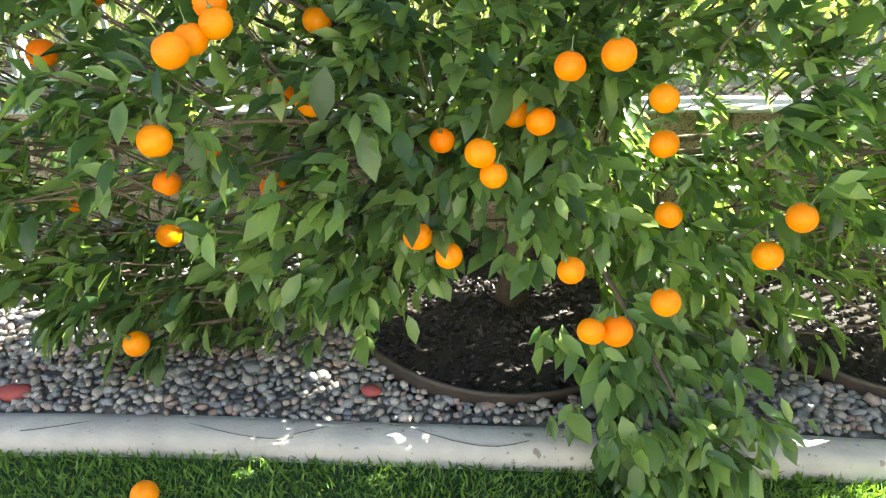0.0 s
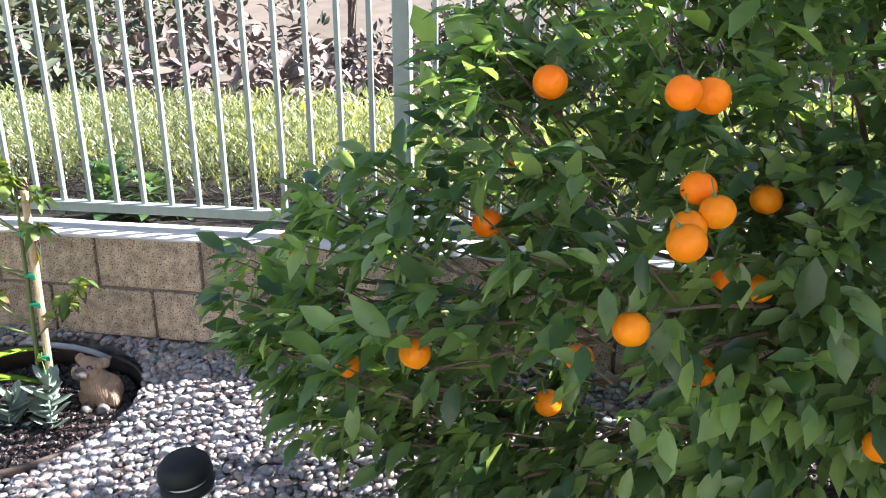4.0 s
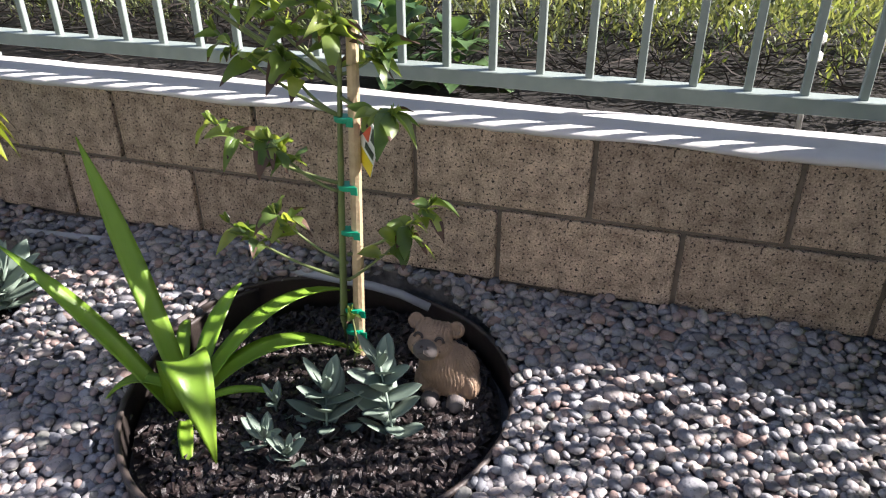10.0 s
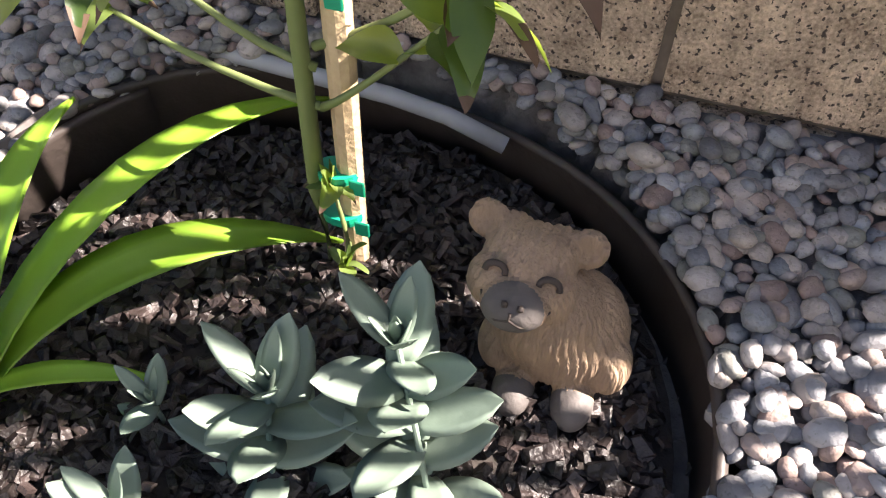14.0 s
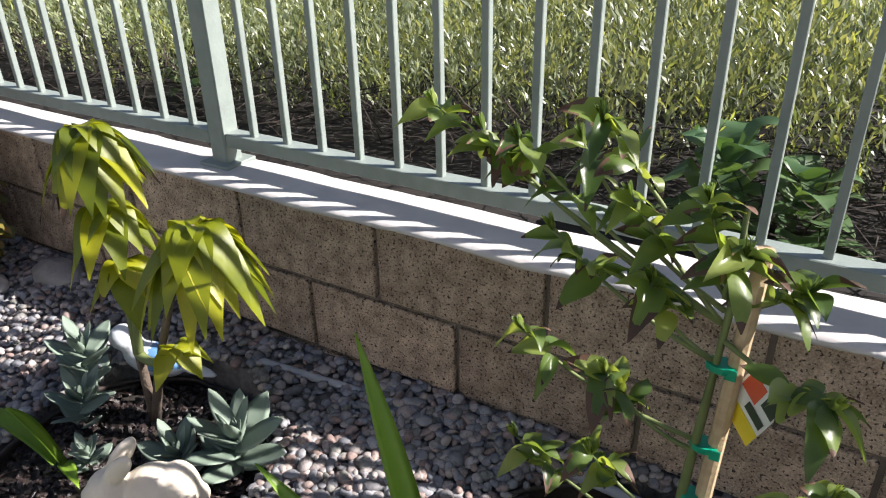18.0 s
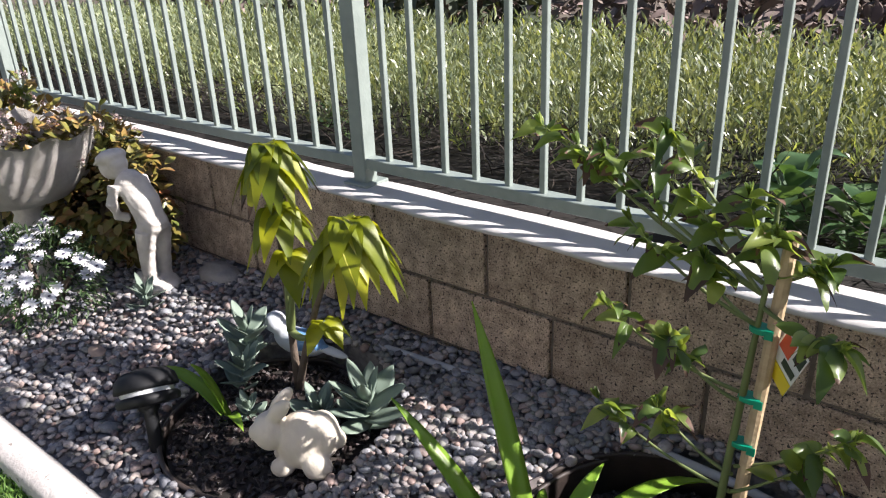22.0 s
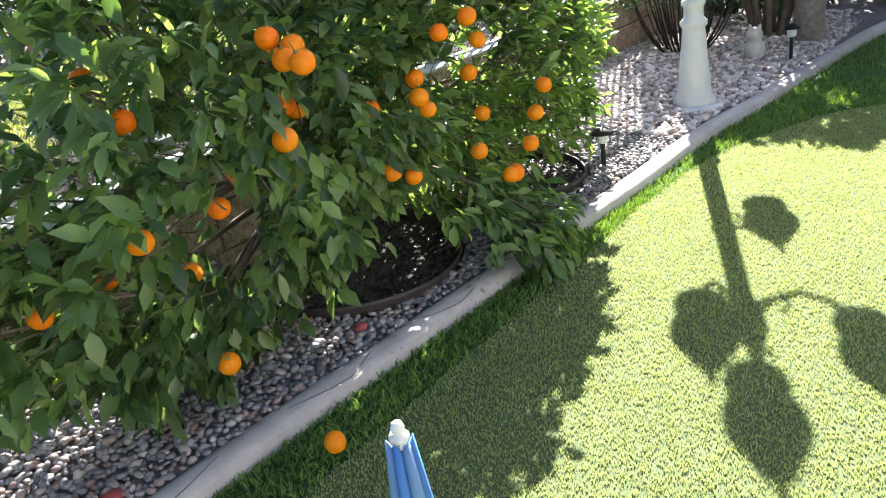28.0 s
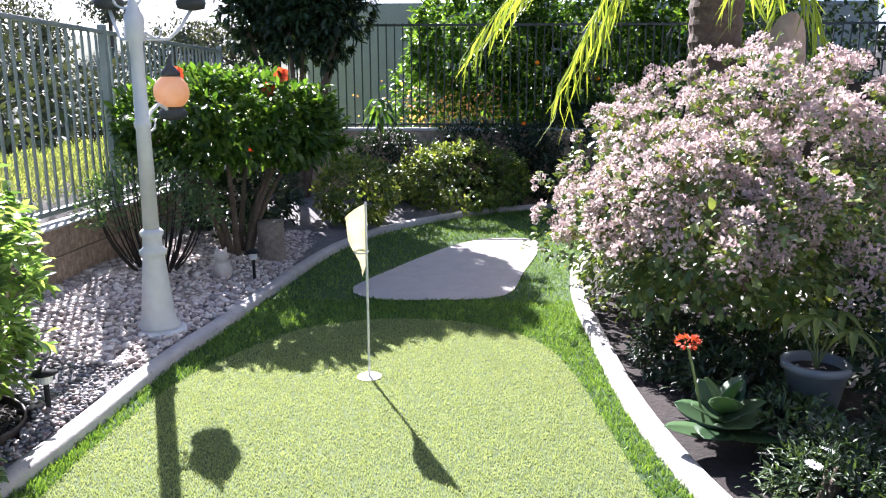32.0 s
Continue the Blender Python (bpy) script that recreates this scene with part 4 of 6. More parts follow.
def leaf_blade(bm, foot, ahead, up, length, width, curl=0.25, droop=0.3, scorch=0):
    """One broad leaf with a midrib fold and a drooping tip."""
    a = Vector(ahead).normalized()
    side = a.cross(Vector(up)).normalized()
    nrm = side.cross(a)
    rows = []
    ph, amp = random.uniform(0, 6.28), random.uniform(0.04, 0.13)
    for i in range(10):
        s = i / 9
        w = width * 0.5 * math.sin(math.pi * min(1, 0.06 + 0.94 * s) ** 0.85) + 0.0008
        c = Vector(foot) + a * length * s + Vector((0, 0, -1)) * droop * length * s * s
        wave = amp * width * math.sin(8 * s + ph)
        rows.append([bm.verts.new(c + side * w * q + nrm * (curl * w * abs(q) ** 1.5 + wave * abs(q) * (1 if q > 0 else -0.6))) for q in (-1, -0.5, 0, 0.5, 1)])
    for j, (r0, r1) in enumerate(zip(rows, rows[1:])):
        for k in range(4):
            f = bm.faces.new((r0[k], r0[k + 1], r1[k + 1], r1[k]))
            f.material_index = int(scorch > 0 and (j > 8 - scorch or (scorch > 1 and j > 4 and k in (0, 3))))


# staked avocado sapling
S0 = Vector((-2.435, 2.02, 0.06))
sapling = thing("staked_sapling", S0, "young fruit tree sapling tied to a stake with green tape", "sapling")
bm = bmesh.new()
lathe(bm, [(0.013, -0.05), (0.0125, 0.2), (0.012, 0.5), (0.0115, 0.755)], 10)
bmesh.ops.transform(bm, matrix=pose(0, 0, 0, 0, 2.2, 0), verts=bm.verts)
part("stake", bm, STAKE, sapling, "ribbed bamboo stake")
bm = bmesh.new()
tube(bm, [(-0.022, -0.012, -0.02), (-0.026, -0.012, 0.12), (-0.018, -0.01, 0.3), (-0.006, -0.012, 0.5), (0.004, -0.01, 0.68), (0.0, 0, 0.80)], [0.0095, 0.0085, 0.0075, 0.0065, 0.0055, 0.004], 8)
part("stem", bm, GREEN_STEM, sapling, "green stem", True)
for z in (0.145, 0.09, 0.335, 0.435, 0.575):
    bm = bmesh.new()
    lathe(bm, [(0.0205, -0.005), (0.0212, 0), (0.0205, 0.005)], 14)
    bmesh.ops.transform(bm, matrix=Matrix.Translation((-0.008 + 0.022 * z, -0.006, z)) @ Matrix.Diagonal((1, 0.75, 1, 1)), verts=bm.verts)
    tie = part("tie", bm, TIE, sapling, "green plastic tie")
    bm = bmesh.new()
    box(bm, (0.012, -0.019, z - 0.012), (0.027, -0.016, z + 0.006), 0.001)
    part("tie_end", bm, TIE, tie)
bm = bmesh.new()
box(bm, (-0.034, -0.0006, -0.055), (0.034, 0.0006, 0.055))
tag = part("label_card", bm, TAG, sapling, "printed fruit label card")
tag.matrix_basis = pose(0.052, -0.012, 0.530, 0, 26, -42)
for lo, hi, mat, nm in (((-0.034, -0.0016, -0.055), (0.034, -0.0008, -0.022), TAG_YELLOW, "yellow_band"), ((-0.030, -0.0016, 0.008), (0.002, -0.0008, 0.046), TAG_RED, "red_fruit"), ((-0.006, -0.0022, -0.012), (0.030, -0.0018, 0.004), TAG_DARK, "dark_bar"), ((0.008, -0.0016, 0.02), (0.032, -0.0008, 0.05), TAG_DARK, "dark_bar")):
    bm = bmesh.new()
    box(bm, lo, hi)
    part(nm, bm, mat, tag)
TWIGS = [((-2.86, 2.0, 0.935), 0.72, 11), ((-2.73, 2.0, 0.905), 0.72, 10), ((-2.61, 1.985, 0.955), 0.76, 10), ((-2.675, 2.0, 0.785), 0.66, 11), ((-2.58, 2.03, 0.84), 0.72, 12), ((-2.53, 1.985, 0.75), 0.66, 11), ((-2.425, 1.99, 0.815), 0.76, 11),
         ((-2.35, 2.03, 0.765), 0.74, 11), ((-2.30, 1.925, 0.685), 0.70, 10), ((-2.72, 2.01, 0.60), 0.52, 7), ((-2.575, 1.98, 0.59), 0.50, 12), ((-2.735, 2.035, 0.36), 0.30, 7), ((-2.59, 1.995, 0.42), 0.34, 8), ((-2.265, 2.02, 0.475), 0.36, 11),
         ((-2.315, 2.02, 0.40), 0.30, 9), ((-2.44, 2.0, 0.20), 0.10, 3), ((-2.42, 1.97, 0.13), 0.07, 4), ((-2.80, 2.03, 0.90), 0.72, 7), ((-2.66, 2.05, 0.90), 0.74, 8), ((-2.48, 2.02, 0.86), 0.76, 9)]
for c, z0, n in TWIGS:
    end, foot = Vector(c) - S0, Vector((-0.012 + 0.012 * z0, -0.008, z0 - 0.08))
    bend = foot.lerp(end, 0.5) + Vector((random.uniform(-.03, .03), random.uniform(-.02, .02), -0.03))
    line = curve_points(foot, bend, end, 6)
    bm = bmesh.new()
    tube(bm, line, [0.0042 - 0.0004 * k for k in range(7)], 6)
    tw = part("branch", bm, GREEN_STEM, sapling, smooth=True)
    axis = (line[-1] - line[-2]).normalized()
    for k in range(n + 4 if n > 4 else n):
        a = k * 2.4 + random.uniform(-.5, .5)
        back = random.random() ** 1.5
        seat = line[-1].lerp(line[-3], back) if n > 4 else line[-1]
        rise = random.uniform(-0.35, 0.55)
        bm = bmesh.new()
        ln = random.uniform(0.038, 0.074) * (1.0 if n > 4 else 0.6)
        leaf_blade(bm, seat, Vector((math.cos(a), math.sin(a), rise)) + axis * 0.45, (0.5 * math.cos(a + 1.2), 0.5 * math.sin(a + 1.2), 1), ln, ln * random.uniform(0.42, 0.58), random.choice((0.25, 0.55, 0.8, -0.3)), random.uniform(0.1, 1.1), random.choice((0, 0, 1, 1, 2)))
        part("leaf", bm, [AVO, SCORCH], tw, smooth=True)
    for k in range(2 if n > 6 else 1):
        bm = bmesh.new()
        for j in range(4):
            leaf_blade(bm, line[-1], axis + Vector((0.5 * math.cos(j * 1.6 + k), 0.5 * math.sin(j * 1.6 + k), 0.7)), (1, 0, 0.3), 0.026, 0.009, 0.3, 0.0)
        part("shoot", bm, AVO, tw, smooth=True)

# drooping-leaved sapling
M0 = Vector((-3.63, 1.95, 0.07))
mango = thing("drooping_sapling", M0, "young tropical fruit sapling with yellow-green drooping leaves in the mulch ring", "sapling")
HEADS = [((-3.62, 1.95, 0.80), 26, 0.20), ((-3.61, 1.95, 0.64), 12, 0.19), ((-3.57, 1.93, 0.53), 9, 0.17), ((-3.335, 1.93, 0.665), 32, 0.22), ((-3.46, 1.93, 0.36), 5, 0.13)]
for (hx, hy, hz), n, ln in HEADS:
    h = Vector((hx, hy, hz)) - M0
    bm = bmesh.new()
    tube(bm, curve_points((0, 0, 0 if hz > 0.64 else 0.2), (h.x * 0.35, 0, h.z * 0.55), h, 8), [0.012 - 0.0009 * k for k in range(9)], 8)
    br = part("stem", bm, BARK if hz > 0.64 else GREEN_STEM, mango, smooth=True)
    for k in range(n):
        a = k * 2.399
        bm = bmesh.new()
        leaf_blade(bm, h - Vector((0, 0, 0.004 * (k % 9))), (math.cos(a) * 0.8, math.sin(a) * 0.8, 0.15 + 0.35 * random.random() - 0.010 * k), (0, 0, 1), ln * random.uniform(0.46, 0.62), random.uniform(0.054, 0.074), 0.25, random.uniform(0.95, 1.6), random.choice((0, 0, 0, 0, 1)))
        part("leaf", bm, [MANGO, SCORCH], br, smooth=True)

# grey irrigation pipe on the gravel
bm = bmesh.new()
tube(bm, [(-3.53, 2.18, 0.145), (-3.25, 2.20, 0.150), (-2.95, 2.215, 0.150), (-2.70, 2.205, 0.150), (-2.47, 2.20, 0.146), (-2.40, 2.20, 0.136), (-2.33, 2.20, 0.112)], 0.0105, 12)
tagged(part("irrigation_pipe", bm, PIPE, smooth=True), "grey plastic irrigation pipe lying on the pebbles", "pipe")

# ---- figurines ----
def bear():
    """A sitting bear with a raised square face, combed fur, cupped ears and a dark snout and feet."""
    tilt = Matrix.Translation((-0.030, -0.004, 0.131)) @ Matrix.Rotation(radians(-34), 4, "X") @ Matrix.Rotation(radians(6), 4, "Y")
    bm = bmesh.new()
    ball(bm, (0.010, 0.008, 0.056), 0.060, 3, (1.0, 0.95, 0.98))
    ball(bm, (-0.006, -0.004, 0.080), 0.052, 3, (1.0, 0.9, 1.1))
    ball(bm, (-0.016, -0.004, 0.104), 0.040, 3)
    ball(bm, tilt @ Vector((0, 0.004, 0.008)), 0.040, 3, (1.04, 0.95, 0.92))
    ball(bm, tilt @ Vector((0, 0.0, 0.018)), 0.034, 3, (1.16, 0.9, 0.8))
    for s in (-1, 1):
        ball(bm, tilt @ Vector((s * 0.020, -0.010, -0.008)), 0.027, 3, (1.0, 0.95, 1.0))
        ball(bm, tilt @ Vector((s * 0.020, 0.012, 0.026)), 0.022, 2)
        ball(bm, tilt @ Vector((s * 0.043, 0.010, 0.034)), 0.0185, 3, (1, 0.62, 1), (-20, 0, 0))
        ball(bm, (s * 0.027 + 0.004, -0.048, 0.018), 0.022, 3, (0.9, 1.3, 0.85))
        ball(bm, (s * 0.050 + 0.006, -0.014, 0.042), 0.026, 3, (0.8, 1.0, 1.3))
    ball(bm, tilt @ Vector((0, -0.034, -0.016)), 0.0255, 3, (1.12, 0.95, 0.82))
    out = melted(bm, 0.0022)
    for v in out.verts:
        loc = tilt.inverted() @ v.co
        for s in (-1, 1):
            d = (loc - Vector((s * 0.044, -0.003, 0.035))).length
            if d < 0.013:
                v.co += tilt.to_3x3() @ Vector((0, 0.006 * (1 - (d / 0.013) ** 2), 0))
        face = loc.y < -0.026 and abs(loc.x) < 0.034 and -0.045 < loc.z < 0.018
        foot = v.co.z < 0.036 and v.co.y < -0.045
        head = loc.z > 0.012 and loc.length < 0.06
        if not face and not foot:
            turn = 820 * loc.x if head else math.atan2(v.co.x, -v.co.y) * 42
            groove = max(0.0, math.sin(turn + 5 * noise.noise(v.co * 30)) - 0.15)
            n2 = (v.co - Vector((0, 0, 0.07))).normalized()
            v.co -= n2 * 0.0024 * groove
        v.co.z = max(v.co.z, 0.002)
    for f in out.faces:
        c = f.calc_center_median()
        loc = tilt.inverted() @ c
        f.material_index = 2 if (loc - Vector((0, -0.051, -0.019))).length < 0.0265 or (c.z < 0.040 and c.y < -0.046) else 0
    k = len(out.faces)
    for s in (-1, 1):
        tube(out, [tilt @ Vector((s * 0.0225 + 0.0085 * math.cos(a), -0.0355 + 0.003 * abs(math.cos(a)), 0.004 + 0.0085 * math.sin(a))) for a in [math.pi * j / 8 for j in range(9)]], 0.0030, 6)
        ball(out, tilt @ Vector((s * 0.0065, -0.0570, -0.0105)), 0.0034, 1)
        tube(out, [tilt @ Vector(q) for q in ((0, -0.0590, -0.016), (0, -0.0570, -0.023), (s * 0.010, -0.0530, -0.027), (s * 0.020, -0.0460, -0.024), (s * 0.0285, -0.0350, -0.013))], 0.0014, 5)
    out.faces.ensure_lookup_table()
    for f in list(out.faces)[k:]:
        f.material_index = 1
    return out


ob = tagged(part("bear_figurine", bear(), [CLAY, CLAY_DARK, CLAY_GREY], smooth=True), "small smiling brown clay bear figurine sitting on mulch", "figurine")
ob.matrix_basis = pose(-2.218, 1.975, 0.060, 0, 0, 4)

bm = bmesh.new()
ball(bm, (0.02, 0, 0.075), 0.070, 3, (1.25, 0.88, 1.0))
ball(bm, (0.075, 0, 0.085), 0.055, 3, (1, 0.95, 1.05))
ball(bm, (-0.078, 0, 0.105), 0.050, 3, (1.1, 0.88, 0.92))
ball(bm, (-0.122, 0, 0.103), 0.024, 2, (1, 0.9, 0.85))
for s in (-1, 1):
    ball(bm, (-0.040, s * 0.022, 0.165), 0.050, 2, (1.0, 0.28, 0.42), (0, -35, s * 12))
    ball(bm, (-0.050, s * 0.030, 0.026), 0.028, 2, (1.4, 0.8, 0.9))
    ball(bm, (0.06, s * 0.055, 0.035), 0.040, 2, (1.2, 0.6, 0.85))
ball(bm, (0.125, 0, 0.07), 0.022, 2)
ob = tagged(part("rabbit_figurine", melted(bm, 0.005), RABBIT, smooth=True), "cream plaster rabbit figurine crouching at the mulch edge", "figurine")
ob.matrix_basis = pose(-3.375, 1.735, 0.065, 0, 0, 42) @ Matrix.Diagonal((0.80, 0.95, 1.12, 1))

bm = bmesh.new()
ball(bm, (0, 0, 0.05), 0.058, 3, (1.5, 0.75, 0.72), (0, 8, 0))
ball(bm, (-0.078, 0, 0.105), 0.034, 3)
ball(bm, (-0.055, 0, 0.08), 0.033, 2, (1, 0.9, 1.1))
ball(bm, (-0.112, 0, 0.102), 0.010, 2, (1.6, 0.7, 0.7))
ball(bm, (0.10, 0, 0.035), 0.034, 2, (2.0, 0.6, 0.28), (0, 14, 0))
out = melted(bm, 0.005)
for f in out.faces:
    c = f.calc_center_median()
    if c.x > 0.0 and c.z > 0.045:
        f.material_index = 1
ob = tagged(part("bird_figurine", out, [WHITE_BLUE, BLUE], smooth=True), "white and pale blue ceramic bird figurine on mulch", "figurine")
ob.matrix_basis = pose(-3.74, 2.06, 0.095, 0, 0, 18)

# stooping boy statue
bm = bmesh.new()
ball(bm, (0.01, 0, 0.02), 0.07, 3, (1.4, 1.05, 0.5))
for s in (-1, 1):
    tube(bm, [(0.025, s * 0.031, 0.04), (0.032, s * 0.032, 0.13), (0.052, s * 0.031, 0.24)], [0.025, 0.029, 0.038], 12)
    ball(bm, (-0.012, s * 0.032, 0.055), 0.024, 2, (1.6, 0.85, 0.7))
    tube(bm, [(-0.032, s * 0.056, 0.395), (-0.040, s * 0.073, 0.335), (-0.052, s * 0.055, 0.285), (-0.035, s * 0.022, 0.268)], [0.024, 0.022, 0.018, 0.018], 10)
ball(bm, (0.056, 0, 0.258), 0.055, 3, (0.95, 1.0, 0.85))
tube(bm, [(0.052, 0, 0.262), (0.032, 0, 0.33), (-0.012, 0, 0.385), (-0.045, 0, 0.41)], [0.050, 0.053, 0.053, 0.040], 14)
tube(bm, [(-0.04, 0, 0.405), (-0.075, 0, 0.43)], [0.028, 0.026], 10)
ball(bm, (-0.105, 0, 0.440), 0.044, 3, (1.0, 0.92, 1.08))
ball(bm, (-0.066, 0, 0.452), 0.034, 2, (0.9, 1.1, 1.0))
ball(bm, (-0.098, 0, 0.474), 0.050, 3, (1.12, 1.05, 0.55), (0, -18, 0))
ball(bm, (-0.148, 0, 0.452), 0.034, 2, (1.1, 1.1, 0.22), (0, -30, 0))
body = melted(bm, 0.005)
for v in body.verts:
    fold = 0.0014 * math.sin(70 * v.co.z + 55 * v.co.x + 9 * noise.noise(v.co * 14)) * (0.06 < v.co.z < 0.40)
    v.co += v.co.xy.normalized().to_3d() * fold + Vector((0.0, 0.0, 0.002 * noise.noise(v.co * 50)))
ob = tagged(part("boy_statue", body, STONE_WHITE, smooth=True), "weathered white plaster statue of a stooping figure in a cap", "statue")
ob.matrix_basis = pose(-4.50, 2.04, 0.125, 0, 0, 8)

# scalloped white fountain shell, partly in view
bm = bmesh.new()
rows = []
for i in range(7):
    r = 0.08 + 0.24 * (i / 6) ** 0.6
    z = 0.32 + 0.27 * (i / 6) ** 1.5
    rows.append([bm.verts.new((r * math.cos(a) * (1 + 0.05 * math.cos(12 * a)), r * math.sin(a) * (1 + 0.05 * math.cos(12 * a)), z + 0.016 * math.cos(12 * a) * i / 6)) for a in [2 * math.pi * k / 72 for k in range(72)]])
for a, b in zip(rows, rows[1:]):
    for k in range(72):
        bm.faces.new((a[k], a[(k + 1) % 72], b[(k + 1) % 72], b[k]))
bmesh.ops.solidify(bm, geom=bm.faces[:], thickness=0.022)
fount = thing("shell_fountain", (-5.02, 1.88, 0.08), "white plaster scalloped shell birdbath on a turned pedestal", "birdbath")
part("shell", bm, STONE_WHITE, fount, smooth=True)
bm = bmesh.new()
lathe(bm, [(0.13, 0), (0.13, 0.04), (0.07, 0.07), (0.05, 0.16), (0.065, 0.24), (0.05, 0.28), (0.07, 0.32), (0.08, 0.335)], 24)
part("pedestal", bm, STONE_WHITE, fount, smooth=True)


# ---- garden lights: black mushroom solar lights ----
def solar_light(at, r, h, tilt, label):
    ob = thing("solar_light", at, label, "garden light", "black solar lights in the gravel")
    ob.matrix_basis = pose(*at, *tilt)
    bm = bmesh.new()
    lathe(bm, [(0.018, -0.05), (0.018, h * 0.5), (0.026, h * 0.55), (0.03, h * 0.62)], 14)
    part("stem", bm, BLACK, ob, smooth=True)
    bm = bmesh.new()
    lathe(bm, [(0.03, h * 0.58), (r * 0.95, h * 0.60), (r, h * 0.66), (r * 0.92, h * 0.70), (r * 0.60, h * 0.72)], 28)
    part("lower_rim", bm, BLACK, ob, smooth=True)
    bm = bmesh.new()
    lathe(bm, [(r * 0.80, h * 0.705), (r * 0.84, h * 0.75), (r * 0.80, h * 0.76)], 28)
    part("light_strip", bm, LENS, ob, "clear pale light strip")
    bm = bmesh.new()
    lathe(bm, [(r * 0.80, h * 0.755), (r * 1.0, h * 0.765), (r * 1.0, h * 0.80), (r * 0.93, h * 0.90), (r * 0.70, h * 0.97), (r * 0.3, h), (0.003, h * 1.005)], 28)
    part("dome", bm, BLACK, ob, smooth=True)
    return ob


solar_light((-1.612, 1.462, 0.045), 0.066, 0.235, (2, -3, 0), "black domed solar light standing in the gravel")
solar_light((-3.72, 1.55, 0.05), 0.082, 0.235, (-16, -30, 0), "black domed solar light leaning beside the mulch ring")

# single stones
for at, r, sq, mat, label in (((-1.185, 1.457, 0.062), 0.042, (1.25, 0.65, 0.5), RED_ROCK, "dark red stone lying by the kerb"), ((-1.561, 2.062, 0.10), 0.034, (1.4, 0.75, 0.5), STONE_WHITE, "pale flat stone on the pebbles"), ((-0.28, 1.45, 0.065), 0.022, (1.2, 0.9, 0.6), RED_ROCK, "small reddish stone among the pebbles"),
                              ((-4.33, 2.20, 0.15), 0.075, (1.4, 0.8, 0.65), STONE_GREY, "pale rounded rock at the foot of the wall"), ((-3.02, 2.03, 0.125), 0.028, (1.2, 0.9, 0.7), STONE_WHITE, "pale round stone on the pebbles"), ((-4.30, 1.70, 0.09), 0.030, (1.4, 0.8, 0.6), ROCK, "tan stone on the pebbles")):
    bm = bmesh.new()
    bmesh.ops.create_icosphere(bm, subdivisions=3, radius=r)
    for v in bm.verts:
        v.co *= 1 + 0.12 * noise.noise(v.co * 30)
        v.co = Vector((v.co.x * sq[0], v.co.y * sq[1], v.co.z * sq[2]))
    ob = tagged(part("stone", bm, mat, smooth=True), label, "stone")
    ob.matrix_basis = pose(*at, 0, 0, random.uniform(-20, 20))


# ---- bushes ----
def shell_points(n, c, r, low=-0.85, inner=0.72, lump=0.22, seed=0.0):
    """Points in the outer layer of a lumpy bush."""
    d = unit(n * 3)
    d = d[d[:, 2] > low][:n]
    s = RNG.uniform(inner, 1.0, len(d))
    w = np.array([1 + lump * noise.noise((q[0] * 2.3 + seed, q[1] * 2.3, q[2] * 2.3)) for q in d])
    return np.array(c) + d * np.array(r) * (s * w)[:, None], d


def bush(name, c, r, n, per, ln, wd, mat, label, category="bush", low=-0.85, stems=5, foot_z=0.03, lump=0.22, group="", inner=0.72):
    ob = thing(name, (c[0], c[1], foot_z), label, category, group)
    o = np.array([c[0], c[1], foot_z])
    p, d = shell_points(n, c, r, low, inner, lump, c[0])
    at, ahead, up, length = clumps(p, d, per, ln, 0.9, 0.15)
    part("foliage", leaves("foliage", at - o, ahead, up, length, length * wd, mat), None, ob)
    for k in range(stems):
        q = Vector(p[(k * 37) % len(p)] - o) * 0.85
        bm = bmesh.new()
        tube(bm, curve_points((0.05 * math.cos(k * 2.4), 0.05 * math.sin(k * 2.4), -0.03), (q.x * 0.35, q.y * 0.35, q.z * 0.6), q, 7), [0.022 - 0.0022 * j for j in range(8)], 6)
        part("stem", bm, BARK, ob, smooth=True)
    return ob, p, d


def flower_heads(ob, p, d, n, mat, r=0.05, per=64):
    """Domed heads of tiny flowers over the outside of a bush; a few shapes, each head an object."""
    o = Vector(ob.matrix_basis.translation)
    kinds = []
    for _ in range(5):
        q = unit(per)
        q[:, 2] = np.abs(q[:, 2]) * 0.9 - 0.12
        kinds.append(leaves("flower_head", q * r * RNG.uniform(0.55, 1, (per, 1)), q + 0.7 * unit(per), unit(per), r * 0.32 * RNG.uniform(0.7, 1.2, per), r * 0.28 * np.ones(per), mat, "slim"))
    for k in np.linspace(0, len(p) - 1, n).astype(int):
        up = (Vector(d[k]) + Vector((0, 0, 0.35))).normalized()
        g = random.uniform(0.7, 1.25)
        shared("flower_head", kinds[k % 5], ob, Matrix.Translation(Vector(p[k]) + Vector(d[k]) * 0.035 - o) @ up.to_track_quat("Z", "Y").to_matrix().to_4x4() @ Matrix.Rotation(random.uniform(0, 6.28), 4, "Z") @ Matrix.Diagonal((g, g, g, 1)))


jade, p, d = bush("jade_bush", (-5.0, 2.12, 0.38), (0.52, 0.16, 0.28), 420, 6, 0.054, 0.72, JADE_RED, "jade plant bush with red-edged leaves and pink flowers", foot_z=0.12)
flower_heads(jade, p[d[:, 2] > 0.6], d[d[:, 2] > 0.6], 15, PINK, 0.032)
jade2, p, d = bush("jade_bush", (-5.55, 2.05, 0.42), (0.36, 0.22, 0.34), 300, 6, 0.054, 0.75, JADE_RED, "jade plant bush with pink flower heads by the birdbath", foot_z=0.12)
flower_heads(jade2, p[d[:, 2] > 0.45], d[d[:, 2] > 0.45], 24, PINK, 0.032)


